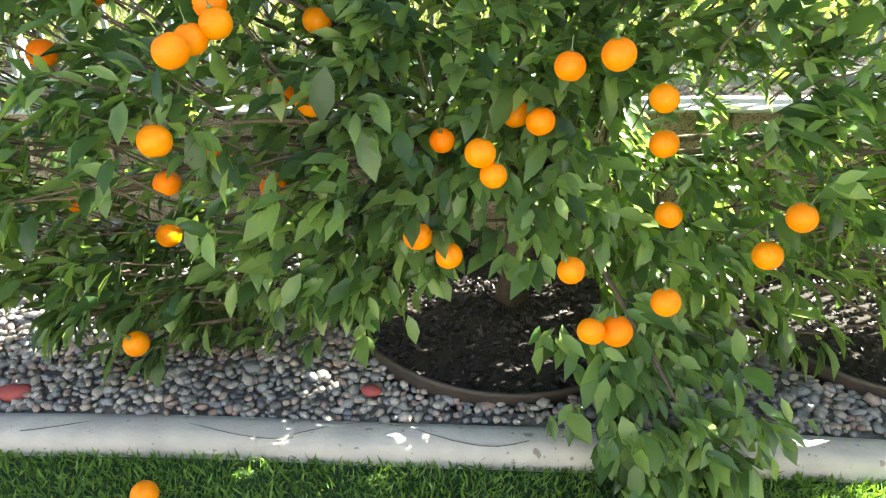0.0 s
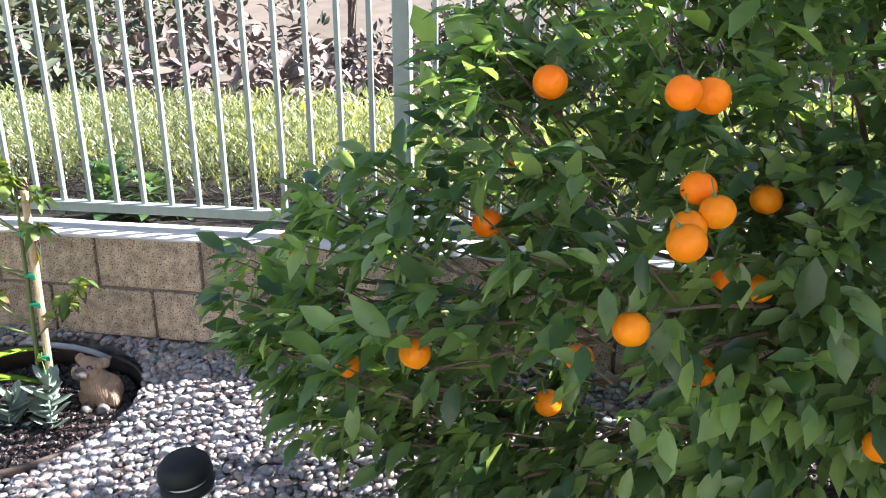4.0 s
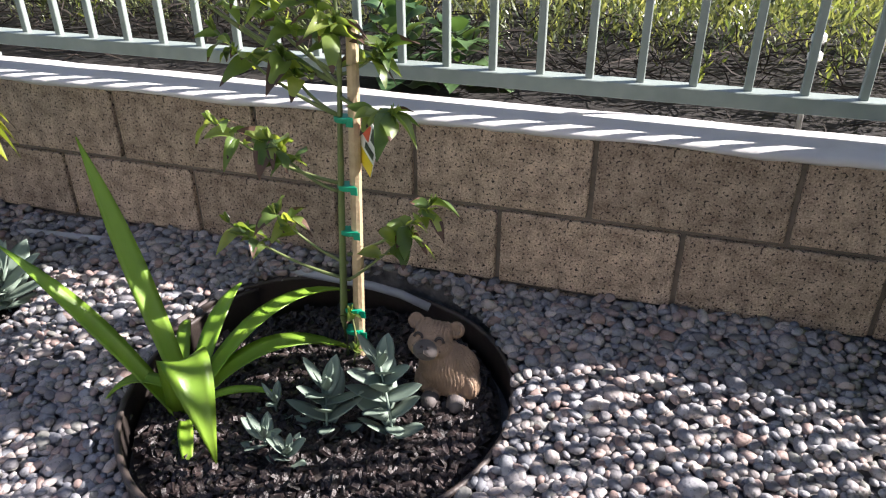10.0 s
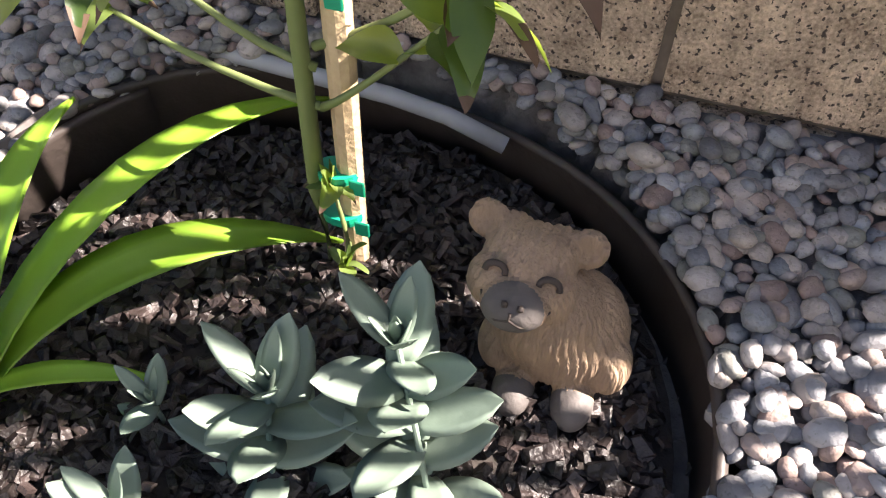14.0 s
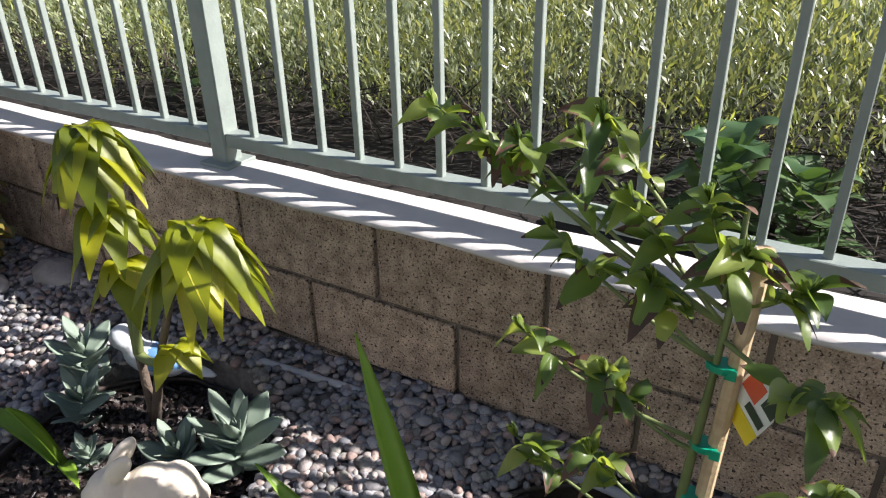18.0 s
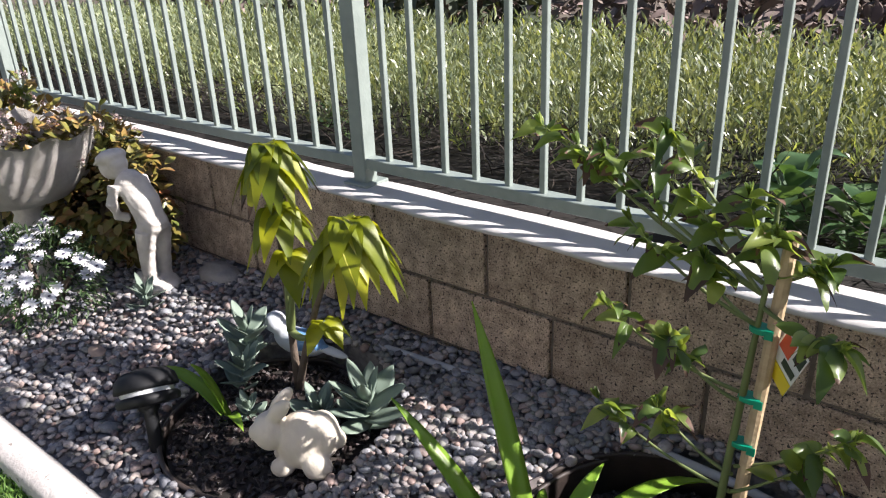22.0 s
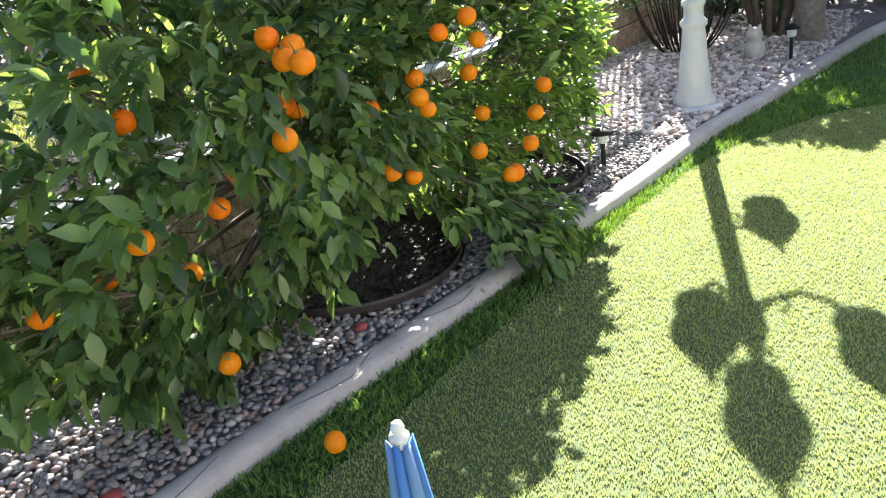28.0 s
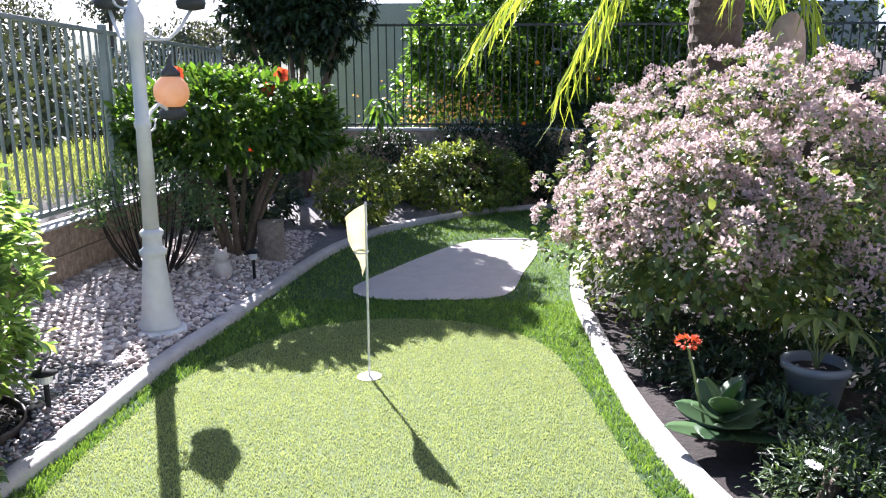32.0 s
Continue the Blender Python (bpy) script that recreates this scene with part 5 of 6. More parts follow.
def daisies(at, r, n, heads, label, foot_z):
    ob, p, d = bush("daisy_plant", at, r, n, 6, 0.034, 0.28, DAISY_LEAF, label, "flowers", stems=3, foot_z=foot_z)
    o = Vector((at[0], at[1], foot_z))
    top = [k for k in range(len(p)) if d[k][2] > 0.05 and d[k][1] < 0.6][:heads]
    for k in top:
        q = Vector(d[k]) * 0.5 + Vector((0, -0.35, 0.7))
        m = Matrix.Translation(Vector(p[k]) - o + Vector(d[k]) * 0.035) @ q.to_track_quat("Z", "Y").to_matrix().to_4x4()
        bm = bmesh.new()
        for j in range(13):
            t = Matrix.Rotation(2 * math.pi * j / 13, 4, "Z")
            vs = [bm.verts.new(m @ t @ Vector(v)) for v in ((0.004, -0.003, 0), (0.016, -0.0048, 0.004), (0.027, -0.0035, 0.003), (0.030, 0, 0.002), (0.027, 0.0035, 0.003), (0.016, 0.0048, 0.004), (0.004, 0.003, 0))]
            bm.faces.new(vs)
        fl = part("flower", bm, DAISY, ob, "white daisy")
        bm = bmesh.new()
        ball(bm, m @ Vector((0, 0, 0.002)), 0.0055, 1, (1, 1, 0.7))
        part("eye", bm, DAISY_EYE, fl)
    return ob


daisies((-4.74, 1.76, 0.20), (0.26, 0.20, 0.17), 260, 46, "white daisies in a low leafy clump on the gravel", 0.08)

# ---- beyond the fence ----
def groundcover(name, n, mat, label, y0, y1, ln, wd, high, chance):
    x, y = RNG.uniform(-9, 9, n * 2), RNG.uniform(y0, y1, n * 2)
    keep = RNG.uniform(0, 1, n * 2) < chance(x)
    x, y = x[keep][:n], y[keep][:n]
    z = np.array([terrain(a, b) for a, b in zip(x, y)])
    h = high * (0.55 + 0.45 * RNG.uniform(0, 1, len(x))) * np.clip((y - y0) / 0.25 + 0.55, 0, 1)
    per = 9
    foot = np.repeat(np.stack([x, y, z], 1), per, 0)
    s = np.tile(np.linspace(0.50, 1, per), len(x))
    lean = np.repeat(np.stack([RNG.normal(0, 0.25, len(x)), RNG.normal(-0.08, 0.25, len(x)), np.ones(len(x))], 1), per, 0)
    at = foot + lean * (s * np.repeat(h, per))[:, None]
    ahead = lean * 0.95 + unit(len(at)) * (0.75, 0.75, 0.35)
    size = ln * RNG.uniform(0.7, 1.3, len(at))
    tagged(part(name, leaves(name, at, ahead, unit(len(at)) + (0, 0, 0.8), size, size * wd, mat, "slim"), None), label, "groundcover", kind="stuff")


groundcover("groundcover", 11500, HEDGE, "olive green narrow-leaved groundcover beyond the fence", 2.86, 3.8, 0.034, 0.22, 0.40, lambda x: np.clip(0.95 - (x + 3.2) / 5, 0.15, 0.9))
groundcover("groundcover", 3800, HEDGE, "olive green narrow-leaved groundcover beyond the fence", 3.6, 4.55, 0.05, 0.24, 0.36, lambda x: np.clip(0.95 - (x + 3.2) / 5, 0.15, 0.9))
groundcover("groundcover", 3200, HEDGE_BRIGHT, "sunlit yellow-green groundcover beyond the fence", 2.80, 3.8, 0.040, 0.19, 0.34, lambda x: np.clip(0.15 + (x + 3.2) / 5, 0.15, 0.9))
groundcover("groundcover", 2800, HEDGE_BRIGHT, "sunlit yellow-green groundcover beyond the fence", 3.6, 4.9, 0.06, 0.2, 0.34, lambda x: np.clip(0.15 + (x + 3.2) / 5, 0.15, 0.9))
# bare twigs under the front of the groundcover, its shade put into their colour
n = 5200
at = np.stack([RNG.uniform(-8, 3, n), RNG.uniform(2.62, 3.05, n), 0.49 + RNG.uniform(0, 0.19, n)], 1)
tagged(part("dry_twigs", leaves("dry_twigs", at, unit(n) * (1, 0.6, 0.35) + (0, 0, 0.1), unit(n), RNG.uniform(0.06, 0.20, n), np.full(n, 0.0045), TWIG, "slim"), None), "tangle of bare dry twigs under the groundcover, coloured dark for its shade", "twigs", kind="stuff")


def weed(at, n, ln, label):
    ob = thing("broadleaf_weed", at, label, "plant", "broad-leaved weeds behind the fence")
    for k in range(n):
        a = k * 2.4
        bm = bmesh.new()
        leaf_blade(bm, (0.02 * math.cos(a), 0.02 * math.sin(a), 0.02 + 0.02 * k * 0.5), (math.cos(a), math.sin(a), 0.5 + 0.06 * k), (0, 0, 1), ln * random.uniform(0.7, 1.2), ln * 0.62, 0.2, 0.55)
        part("leaf", bm, BROAD, ob, smooth=True)


weed((-2.58, 2.70, 0.47), 22, 0.16, "leafy green broad-leaved weed behind the fence")
weed((-2.42, 2.76, 0.47), 16, 0.14, "leafy green broad-leaved weed behind the fence")
weed((-4.5, 2.95, 0.47), 10, 0.12, "leafy green broad-leaved weed behind the fence")
weed((-0.2, 2.75, 0.47), 12, 0.15, "leafy green broad-leaved weed behind the fence")
# standpipe behind the fence
tap = thing("standpipe", (-1.56, 2.60, 0.45), "thin white irrigation standpipe behind the fence", "pipe")
bm = bmesh.new()
tube(bm, [(0, 0, -0.05), (0, 0, 0.55)], 0.0065, 10)
part("riser", bm, CREAM, tap, smooth=True)
for z in (0.21, 0.25, 0.5):
    bm = bmesh.new()
    lathe(bm, [(0.011, z), (0.016, z + 0.005), (0.016, z + 0.018), (0.011, z + 0.023)], 10)
    part("coupling", bm, CREAM, tap)


def far_tree(at, h, r, mat, label, n=190):
    ob = thing("tree", at, label, "tree", "dark trees in the valley")
    bm = bmesh.new()
    tube(bm, [(0, 0, -0.4), (0.1, 0, h * 0.3), (0.05, 0.1, h * 0.62)], [0.22, 0.16, 0.09], 8)
    part("trunk", bm, BARK, ob)
    for k in range(4):
        a = k * 1.7 + at[0]
        bm = bmesh.new()
        tube(bm, [(0.05, 0, h * 0.35), (r * 0.35 * math.cos(a), r * 0.35 * math.sin(a), h * 0.55), (r * 0.6 * math.cos(a), r * 0.6 * math.sin(a), h * 0.72)], [0.09, 0.06, 0.03], 6)
        part("limb", bm, BARK, ob)
    p, d = shell_points(n, (0, 0, h * 0.6), (r, r, h * 0.42), -0.9, 0.45, 0.55, at[0] * 0.7)
    a_, h_, u_, l_ = clumps(p, d, 7, 0.34, 1.2, 0.1)
    part("crown", leaves("crown", a_ + 0.15 * RNG.normal(size=a_.shape), h_, u_, l_, l_ * 0.55, mat), None, ob)


VALLEY = [(-22 + 2.3 * k + 0.8 * math.sin(k * 5.1), 13.5 + 2.2 * math.sin(k * 2.3), 3.6 + 0.8 * math.sin(k * 3.7), 1.9 + 0.5 * math.sin(k * 1.9)) for k in range(13)]
VALLEY += [(11.5, 9.5, 2.9, 1.7), (14.5, 11, 3.6, 2.1), (17.5, 11.5, 4.2, 2.4), (13.0, 14.5, 4.4, 2.6), (20.5, 14, 4.4, 2.6), (24, 16.5, 5.0, 2.9), (28.5, 19, 5.4, 3.2), (17, 19, 5.4, 3.2), (33, 23, 6.2, 3.8), (23, 25, 6.4, 3.8), (40, 28, 7, 4.4), (8.5, 14, 3.8, 2.3), (-9, 27, 7, 4), (2, 28, 7, 4), (-20, 27, 7, 4)]
for k in range(34):
    x, y = -26 + 2.4 * k + 1.5 * math.sin(7.3 * k), 20.5 + 7 * math.sin(3.1 * k) + 3 * math.sin(1.7 * k)
    VALLEY.append((x, y, 3.6 + 1.1 * math.sin(2.7 * k), 2.3 + 0.6 * math.sin(4.1 * k)))
VALLEY += [(26 + 3 * math.sin(2.1 * k), -9 + 2.6 * k, 4 + math.sin(3.3 * k), 2.4) for k in range(10)]
for k, (x, y, h, r) in enumerate(VALLEY):
    dry_one = x < 5 and k % 4 != 1
    far_tree((x, y, terrain(x, y)), h * (0.72 if dry_one else 1), r, BRUSH if dry_one else FAR_TREE, "dry grey-brown brush on the slope beyond the fence" if dry_one else "dark green tree standing in the valley beyond the fence")

# ---- putting green things ----
flag = thing("golf_flag", (1.95, 0.05, 0), "pale yellow pin flag on a white stick in a practice hole", "golf flag")
bm = bmesh.new()
lathe(bm, [(0.062, 0.001), (0.062, 0.006), (0.055, 0.0085), (0.006, 0.0085)], 32)
part("cup_plate", bm, CREAM, flag, "round white plate")
bm = bmesh.new()
lathe(bm, [(0.0065, 0.006), (0.0065, 0.90), (0.003, 0.905)], 10)
part("stick", bm, CREAM, flag)
bm = bmesh.new()
rows = []
for i in range(9):
    s = i / 8
    rows.append([bm.verts.new((0.008 + 0.05 * s * math.sin(3 * q) * q, 0.11 * q * (1 - 0.25 * s) * (0.55 + 0.45 * math.cos(2.2 * s)) + 0.008 * math.sin(9 * s + 4 * q), 0.895 - 0.20 * s - 0.17 * q * (0.4 + 0.6 * s))) for q in (0, 0.25, 0.5, 0.75, 1.0)])
for a, b in zip(rows, rows[1:]):
    for k in range(4):
        bm.faces.new((a[k], a[k + 1], b[k + 1], b[k]))
bmesh.ops.solidify(bm, geom=bm.faces[:], thickness=0.002)
part("cloth", bm, FLAG, flag, "limp pale yellow cloth", True)

bm = bmesh.new()
tube(bm, [(0.006 + 0.026 * math.sin(a), 0.028 - 0.034 * math.cos(a), 0.655 + 0.006 * math.sin(a)) for a in [2 * math.pi * k / 16 for k in range(17)]], 0.0042, 6)
part("clip_ring", bm, CREAM, flag, "white plastic clip ring", True)

# white lamp post with scrolled arms and amber globes
LX, LY = 2.50, 1.36
lamp = thing("lamp_post", (LX, LY, 0.03), "tall white lamp post with scrolled arms and amber glass globes", "lamp post")
bm = bmesh.new()
for k, (r0, z0, z1) in enumerate(((0.165, 0.0, 0.05),)):
    lathe(bm, [(r0, z0), (r0 * 1.0, z1 - 0.01), (r0 * 0.9, z1), (0.115, z1 + 0.004)], 8)
part("plinth", bm, LAMP_WHITE, lamp)
bm = bmesh.new()
lathe(bm, [(0.115, 0.045), (0.12, 0.07), (0.100, 0.095), (0.094, 0.125), (0.062, 0.46), (0.061, 0.475), (0.074, 0.49), (0.074, 0.512), (0.054, 0.53), (0.053, 0.585), (0.065, 0.60), (0.065, 0.62), (0.049, 0.635)], 28)
part("base", bm, LAMP_WHITE, lamp, smooth=True)
bm = bmesh.new()
lathe(bm, [(0.044, 0.63), (0.039, 1.20), (0.046, 1.21), (0.046, 1.235), (0.038, 1.245), (0.035, 1.66), (0.050, 1.68), (0.052, 1.80), (0.036, 1.83), (0.022, 1.88), (0.012, 1.96)], 20)
part("shaft", bm, LAMP_WHITE, lamp, smooth=True)


def globe(off, z, foot, rise=0.10):
    bm = bmesh.new()
    ox, oy = off
    pts = [(foot[0], foot[1], foot[2])] + [Vector((foot[0] + (ox - foot[0]) * s, foot[1] + (oy - foot[1]) * s, foot[2] + rise * math.sin(math.pi * s) + (z - 0.16 - foot[2]) * s)) for s in (0.25, 0.5, 0.75, 1.0)]
    tube(bm, pts, 0.011, 8)
    arm = part("arm", bm, LAMP_WHITE, lamp, smooth=True)
    bm = bmesh.new()
    d = Vector((ox - foot[0], oy - foot[1] + 0.001, 0)).normalized()
    tube(bm, [Vector((foot[0], foot[1], foot[2] + 0.02)) + d * (0.03 + 0.055 * s * math.sin(4.6 * s)) * 2 + Vector((0, 0, 0.085 * s * math.cos(4.6 * s))) for s in [0.15 + 0.85 * k / 14 for k in range(15)]], 0.007, 6)
    part("scroll", bm, LAMP_WHITE, arm, smooth=True)
    bm = bmesh.new()
    lathe(bm, [(0.03, z - 0.165), (0.075, z - 0.155), (0.085, z - 0.12), (0.06, z - 0.088)], 20, (ox, oy, 0))
    part("holder", bm, IRON, arm, "dark cast holder", True)
    bm = bmesh.new()
    ball(bm, (ox, oy, z), 0.102, 4)
    for v in bm.verts:
        v.co.z = max(v.co.z, z - 0.096)
    part("globe", bm, GLOBE, arm, "amber frosted glass globe", True)
    bm = bmesh.new()
    lathe(bm, [(0.052, z + 0.086), (0.058, z + 0.105), (0.035, z + 0.14), (0.012, z + 0.16), (0.014, z + 0.175), (0.003, z + 0.22)], 14, (ox, oy, 0))
    part("finial", bm, IRON, arm, "dark finial", True)


globe((0.33, -0.045), 1.40, (0.03, 0, 1.22))
globe((0.22, 0.234), 2.02, (0.03, 0.03, 1.72), -0.10)
globe((0.265, -0.22), 2.02, (0.03, -0.03, 1.72), -0.10)
globe((0.0, 0.02), 2.13, (0.0, 0.0, 1.88), 0.0)


# low path lights on spikes
def path_light(at, h, label):
    ob = thing("path_light", at, label, "garden light", "black path lights on spikes")
    bm = bmesh.new()
    lathe(bm, [(0.012, -0.04), (0.012, h * 0.7)], 8)
    part("spike", bm, BLACK, ob)
    bm = bmesh.new()
    lathe(bm, [(0.022, h * 0.68), (0.03, h * 0.72), (0.03, h * 0.88), (0.022, h * 0.9)], 14)
    part("lens", bm, LENS, ob, "clear lens")
    bm = bmesh.new()
    lathe(bm, [(0.055, h * 0.88), (0.05, h * 0.93), (0.015, h), (0.003, h * 1.02)], 18)
    part("hood", bm, BLACK, ob, smooth=True)


path_light((1.36, 1.38, 0.04), 0.22, "black path light on a spike in the gravel by the kerb")
path_light((3.70, 1.14, 0.04), 0.26, "black path light on a spike under the hibiscus")

# furled blue umbrella standing on the turf
U0 = (-1.222, 0.358, 0)
UMB_TALL = 1.615
umb = thing("furled_umbrella", U0, "short furled blue canvas umbrella with a pale knob on its tip", "umbrella")
umb.matrix_basis = umb.matrix_basis @ Matrix.Diagonal((1.05, 1.05, UMB_TALL, 1))
bm = bmesh.new()
lathe(bm, [(0.07, 0), (0.07, 0.012), (0.03, 0.02), (0.009, 0.03), (0.009, 0.412)], 18)
part("pole", bm, STEEL, umb, smooth=True)
for k in range(6):
    a = k * math.pi / 3 + 0.3
    bm = bmesh.new()
    rows = []
    for i in range(9):
        s = i / 8
        r = 0.013 + 0.040 * s
        z = 0.416 - 0.345 * s
        rows.append([bm.verts.new((r * f * math.cos(a + b), r * f * math.sin(a + b), z - 0.02 * abs(b))) for f, b in ((0.5, -0.55), (0.9, -0.5), (1.15, -0.2), (1.25, 0.05), (1.1, 0.35), (0.85, 0.55), (0.5, 0.5))])
    for p0, p1 in zip(rows, rows[1:]):
        for j in range(7):
            bm.faces.new((p0[j], p1[j], p1[(j + 1) % 7], p0[(j + 1) % 7]))
    bm.faces.new(rows[0]), bm.faces.new(rows[-1][::-1])
    part("fold", bm, UMBRELLA if k % 2 else UMBRELLA_PALE, umb, smooth=True)
bm = bmesh.new()
lathe(bm, [(0.0115, 0.412), (0.0120, 0.4155), (0.0055, 0.4165), (0.0055, 0.4180), (0.0075, 0.4195), (0.0082, 0.4225), (0.006, 0.4265), (0.001, 0.428)], 16)
part("tip", bm, CREAM, umb, "pale rounded knob", True)

# hibiscus on bare stems, stump, stone owl
HC = Vector((4.42, 1.42, 0.07))
hib, p, d = bush("hibiscus_bush", (HC.x, HC.y + 0.06, 1.17), (0.74, 0.92, 0.42), 1350, 8, 0.085, 0.55, HIB, "hibiscus shrub on several bare stems with red flowers", stems=0, foot_z=HC.z, low=-0.75)
for k in range(10):
    a = k * 2.4
    bm = bmesh.new()
    tube(bm, curve_points((0.07 * math.cos(a), 0.09 * math.sin(a), -0.03), (0.10 * math.cos(a), 0.14 * math.sin(a), 0.4), (0.50 * math.cos(a), 0.58 * math.sin(a), 0.98), 7), [0.030 - 0.0026 * j for j in range(8)], 7)
    part("stem", bm, BARK, hib, smooth=True)
# dry shrub between the lamp post and the wall
dry = thing("dry_shrub", (3.65, 1.85, 0.09), "half-bare shrub of pale twigs with small grey-green leaves on top", "bush")
for k in range(40):
    a, q = k * 2.4, 0.4 + 0.6 * random.random()
    e = Vector((0.40 * q * math.cos(a), 0.44 * q * math.sin(a), 0.42 + 0.50 * random.random()))
    bm = bmesh.new()
    tube(bm, curve_points((0.05 * math.cos(a), 0.05 * math.sin(a), -0.02), (e.x * 0.9, e.y * 0.9, e.z * 0.35), e, 6), [0.009 - 0.001 * j for j in range(7)], 5)
    # same shade-darkened twig colour as under the groundcover
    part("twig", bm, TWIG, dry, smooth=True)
n = 1700
q = unit(n)
q[:, 2] = np.abs(q[:, 2])
at = np.array([0, 0, 0.42]) + q * np.array([0.50, 0.54, 0.52]) * RNG.uniform(0.6, 1, (n, 1))
part("foliage", leaves("foliage", at, q + 0.9 * unit(n), unit(n) + (0, 0, 0.6), RNG.uniform(0.03, 0.065, n), RNG.uniform(0.012, 0.024, n), BROAD), None, dry, "small grey-green leaves")


def trumpet(parent, at, r, mat, name="flower"):
    bm = bmesh.new()
    for j in range(5):
        a = 2 * math.pi * j / 5
        leaf_blade(bm, at, (-0.6, math.cos(a), math.sin(a)), (-1, 0, 0.2), r, r * 0.8, 0.2, 0.1)
    part(name, bm, mat, parent, "coral red hibiscus flower", True)


for q in ((4.0, 1.11, 1.02), (4.1, 0.9, 1.56), (4.0, 1.66, 1.57), (4.1, 1.0, 1.45)):
    trumpet(hib, Vector(q) - HC, 0.075, RED_FLOWER)
bm = bmesh.new()
lathe(bm, [(0.13, -0.03), (0.12, 0.05), (0.105, 0.20), (0.11, 0.33), (0.10, 0.34), (0.04, 0.33)], 22)
for v in bm.verts:
    v.co.xy *= 1 + 0.10 * noise.noise(Vector((v.co.x * 14, v.co.y * 14, v.co.z * 3)))
ob = tagged(part("tree_stump", bm, STUMP, smooth=True), "weathered grey tree stump in the gravel", "stump")
ob.location = (4.40, 1.19, 0.05)
bm = bmesh.new()
ball(bm, (0, 0, 0.08), 0.065, 3, (0.9, 1.0, 1.25))
ball(bm, (-0.01, 0, 0.175), 0.05, 3)
for sgn in (-1, 1):
    ball(bm, (0, sgn * 0.03, 0.225), 0.014, 2, (0.8, 0.8, 1.3))
ob = tagged(part("owl_figurine", melted(bm, 0.006), STONE_WHITE, smooth=True), "pale stone owl figurine in the gravel", "figurine")
ob.location, ob.scale = (3.68, 1.37, 0.05), (1.1, 1.1, 1.1)

# clipped shrubs along the far kerb
bush("boxwood", (6.2, 0.75, 0.40), (0.50, 0.45, 0.40), 520, 8, 0.055, 0.6, BOX, "rounded clipped boxwood shrub by the kerb", stems=3, lump=0.12, low=-0.95, group="clipped shrubs by the far kerb")
bush("boxwood", (7.3, -0.35, 0.42), (0.60, 0.85, 0.44), 900, 8, 0.055, 0.6, BOX, "broad clipped boxwood shrub with yellow-green tips", stems=3, lump=0.14, low=-0.95, group="clipped shrubs by the far kerb")
bush("dark_shrub", (5.6, 1.75, 0.55), (1.0, 0.5, 0.6), 700, 8, 0.08, 0.5, DARK_LEAF, "dense dark green shrub against the wall", stems=3, low=-0.95)
bush("dark_shrub", (8.2, -2.0, 0.6), (0.8, 1.0, 0.7), 700, 8, 0.08, 0.5, DARK_LEAF, "dense dark green shrub in deep shade", stems=3, low=-0.95)

bush("dark_shrub", (7.75, 0.55, 0.48), (0.42, 0.6, 0.50), 420, 8, 0.07, 0.5, DARK_LEAF, "dense dark green shrub before the far wall", stems=3, low=-0.95)
bush("dark_shrub", (8.0, -0.75, 0.55), (0.32, 0.9, 0.56), 620, 8, 0.06, 0.5, DARK_LEAF, "dense dark green shrub before the far wall", stems=3, low=-0.95)

# unseen plain wall that closes the garden, added to bounce light onto wall and tree
bm = bmesh.new()
box(bm, (-10.0, -5.6, -0.2), (4.4, -5.3, 4.4), 0.01)
tagged(part("wall_house", bm, BOUNCE_WALL), "unseen plain cream wall added to bounce light into the garden", "wall", kind="structure")

# far wall and its black fence
bm = bmesh.new()
box(bm, (8.3, -7.5, -0.2), (8.5, 2.47, 0.92), 0.006)
tagged(part("wall_far", bm, BLOCK), "low brown block wall at the far end of the garden", "wall", kind="structure")
bm = bmesh.new()
box(bm, (8.285, -7.5, 0.924), (8.515, 2.47, 0.965), 0.008)
tagged(part("wall_cap_far", bm, CAP), "pale mortar cap on the far wall", "wall cap", kind="structure")
ff = thing("fence", (8.4, 0, 0.965), "black metal picket fence on the far wall", "fence")
for z in (0.03, 1.30):
    bm = bmesh.new()
    box(bm, (-0.014, -7.4, z), (0.014, 2.4, z + 0.03), 0.002)
    part("rail", bm, IRON, ff)
bm = bmesh.new()
box(bm, (-0.008, -0.008, 0), (0.008, 0.008, 1.34), 0.0015)
iron_me = part("picket", bm, IRON, ff).data
bpy.data.objects.remove([o for o in ff.children if o.name.startswith("picket")][0])
for k in range(90):
    shared("picket", iron_me, ff, pose(0, -7.35 + 0.108 * k, 0))

# dark round ficus, vine hedge, palm
ficus, p, d = bush("ficus_tree", (7.75, 1.68, 2.80), (0.76, 1.0, 1.25), 2500, 9, 0.115, 0.5, DARK_LEAF, "dark clipped ficus tree with a rounded crown on bare limbs", "tree", stems=0, low=-0.9, lump=0.12, inner=0.35)
for k in range(6):
    a = k * 1.05
    bm = bmesh.new()
    tube(bm, curve_points((0.05 * math.cos(a), 0.05 * math.sin(a), 0), (0.10 * math.cos(a), 0.12 * math.sin(a), 0.8), (0.35 * math.cos(a), 0.62 * math.sin(a), 2.1), 8), [0.05 - 0.003 * j for j in range(9)], 8)
    part("limb", bm, BARK, ficus, smooth=True)
vine, p, d = bush("vine_hedge", (8.85, -2.7, 1.75), (0.5, 2.3, 1.40), 2600, 7, 0.085, 0.6, HIB, "loose green vine hedge climbing the far fence", "hedge", stems=8, low=-0.9, lump=0.45)
n = 420
at = np.stack([RNG.normal(-0.15, 0.12, n), RNG.normal(2.4, 0.45, n), RNG.normal(1.15, 0.16, n)], 1)
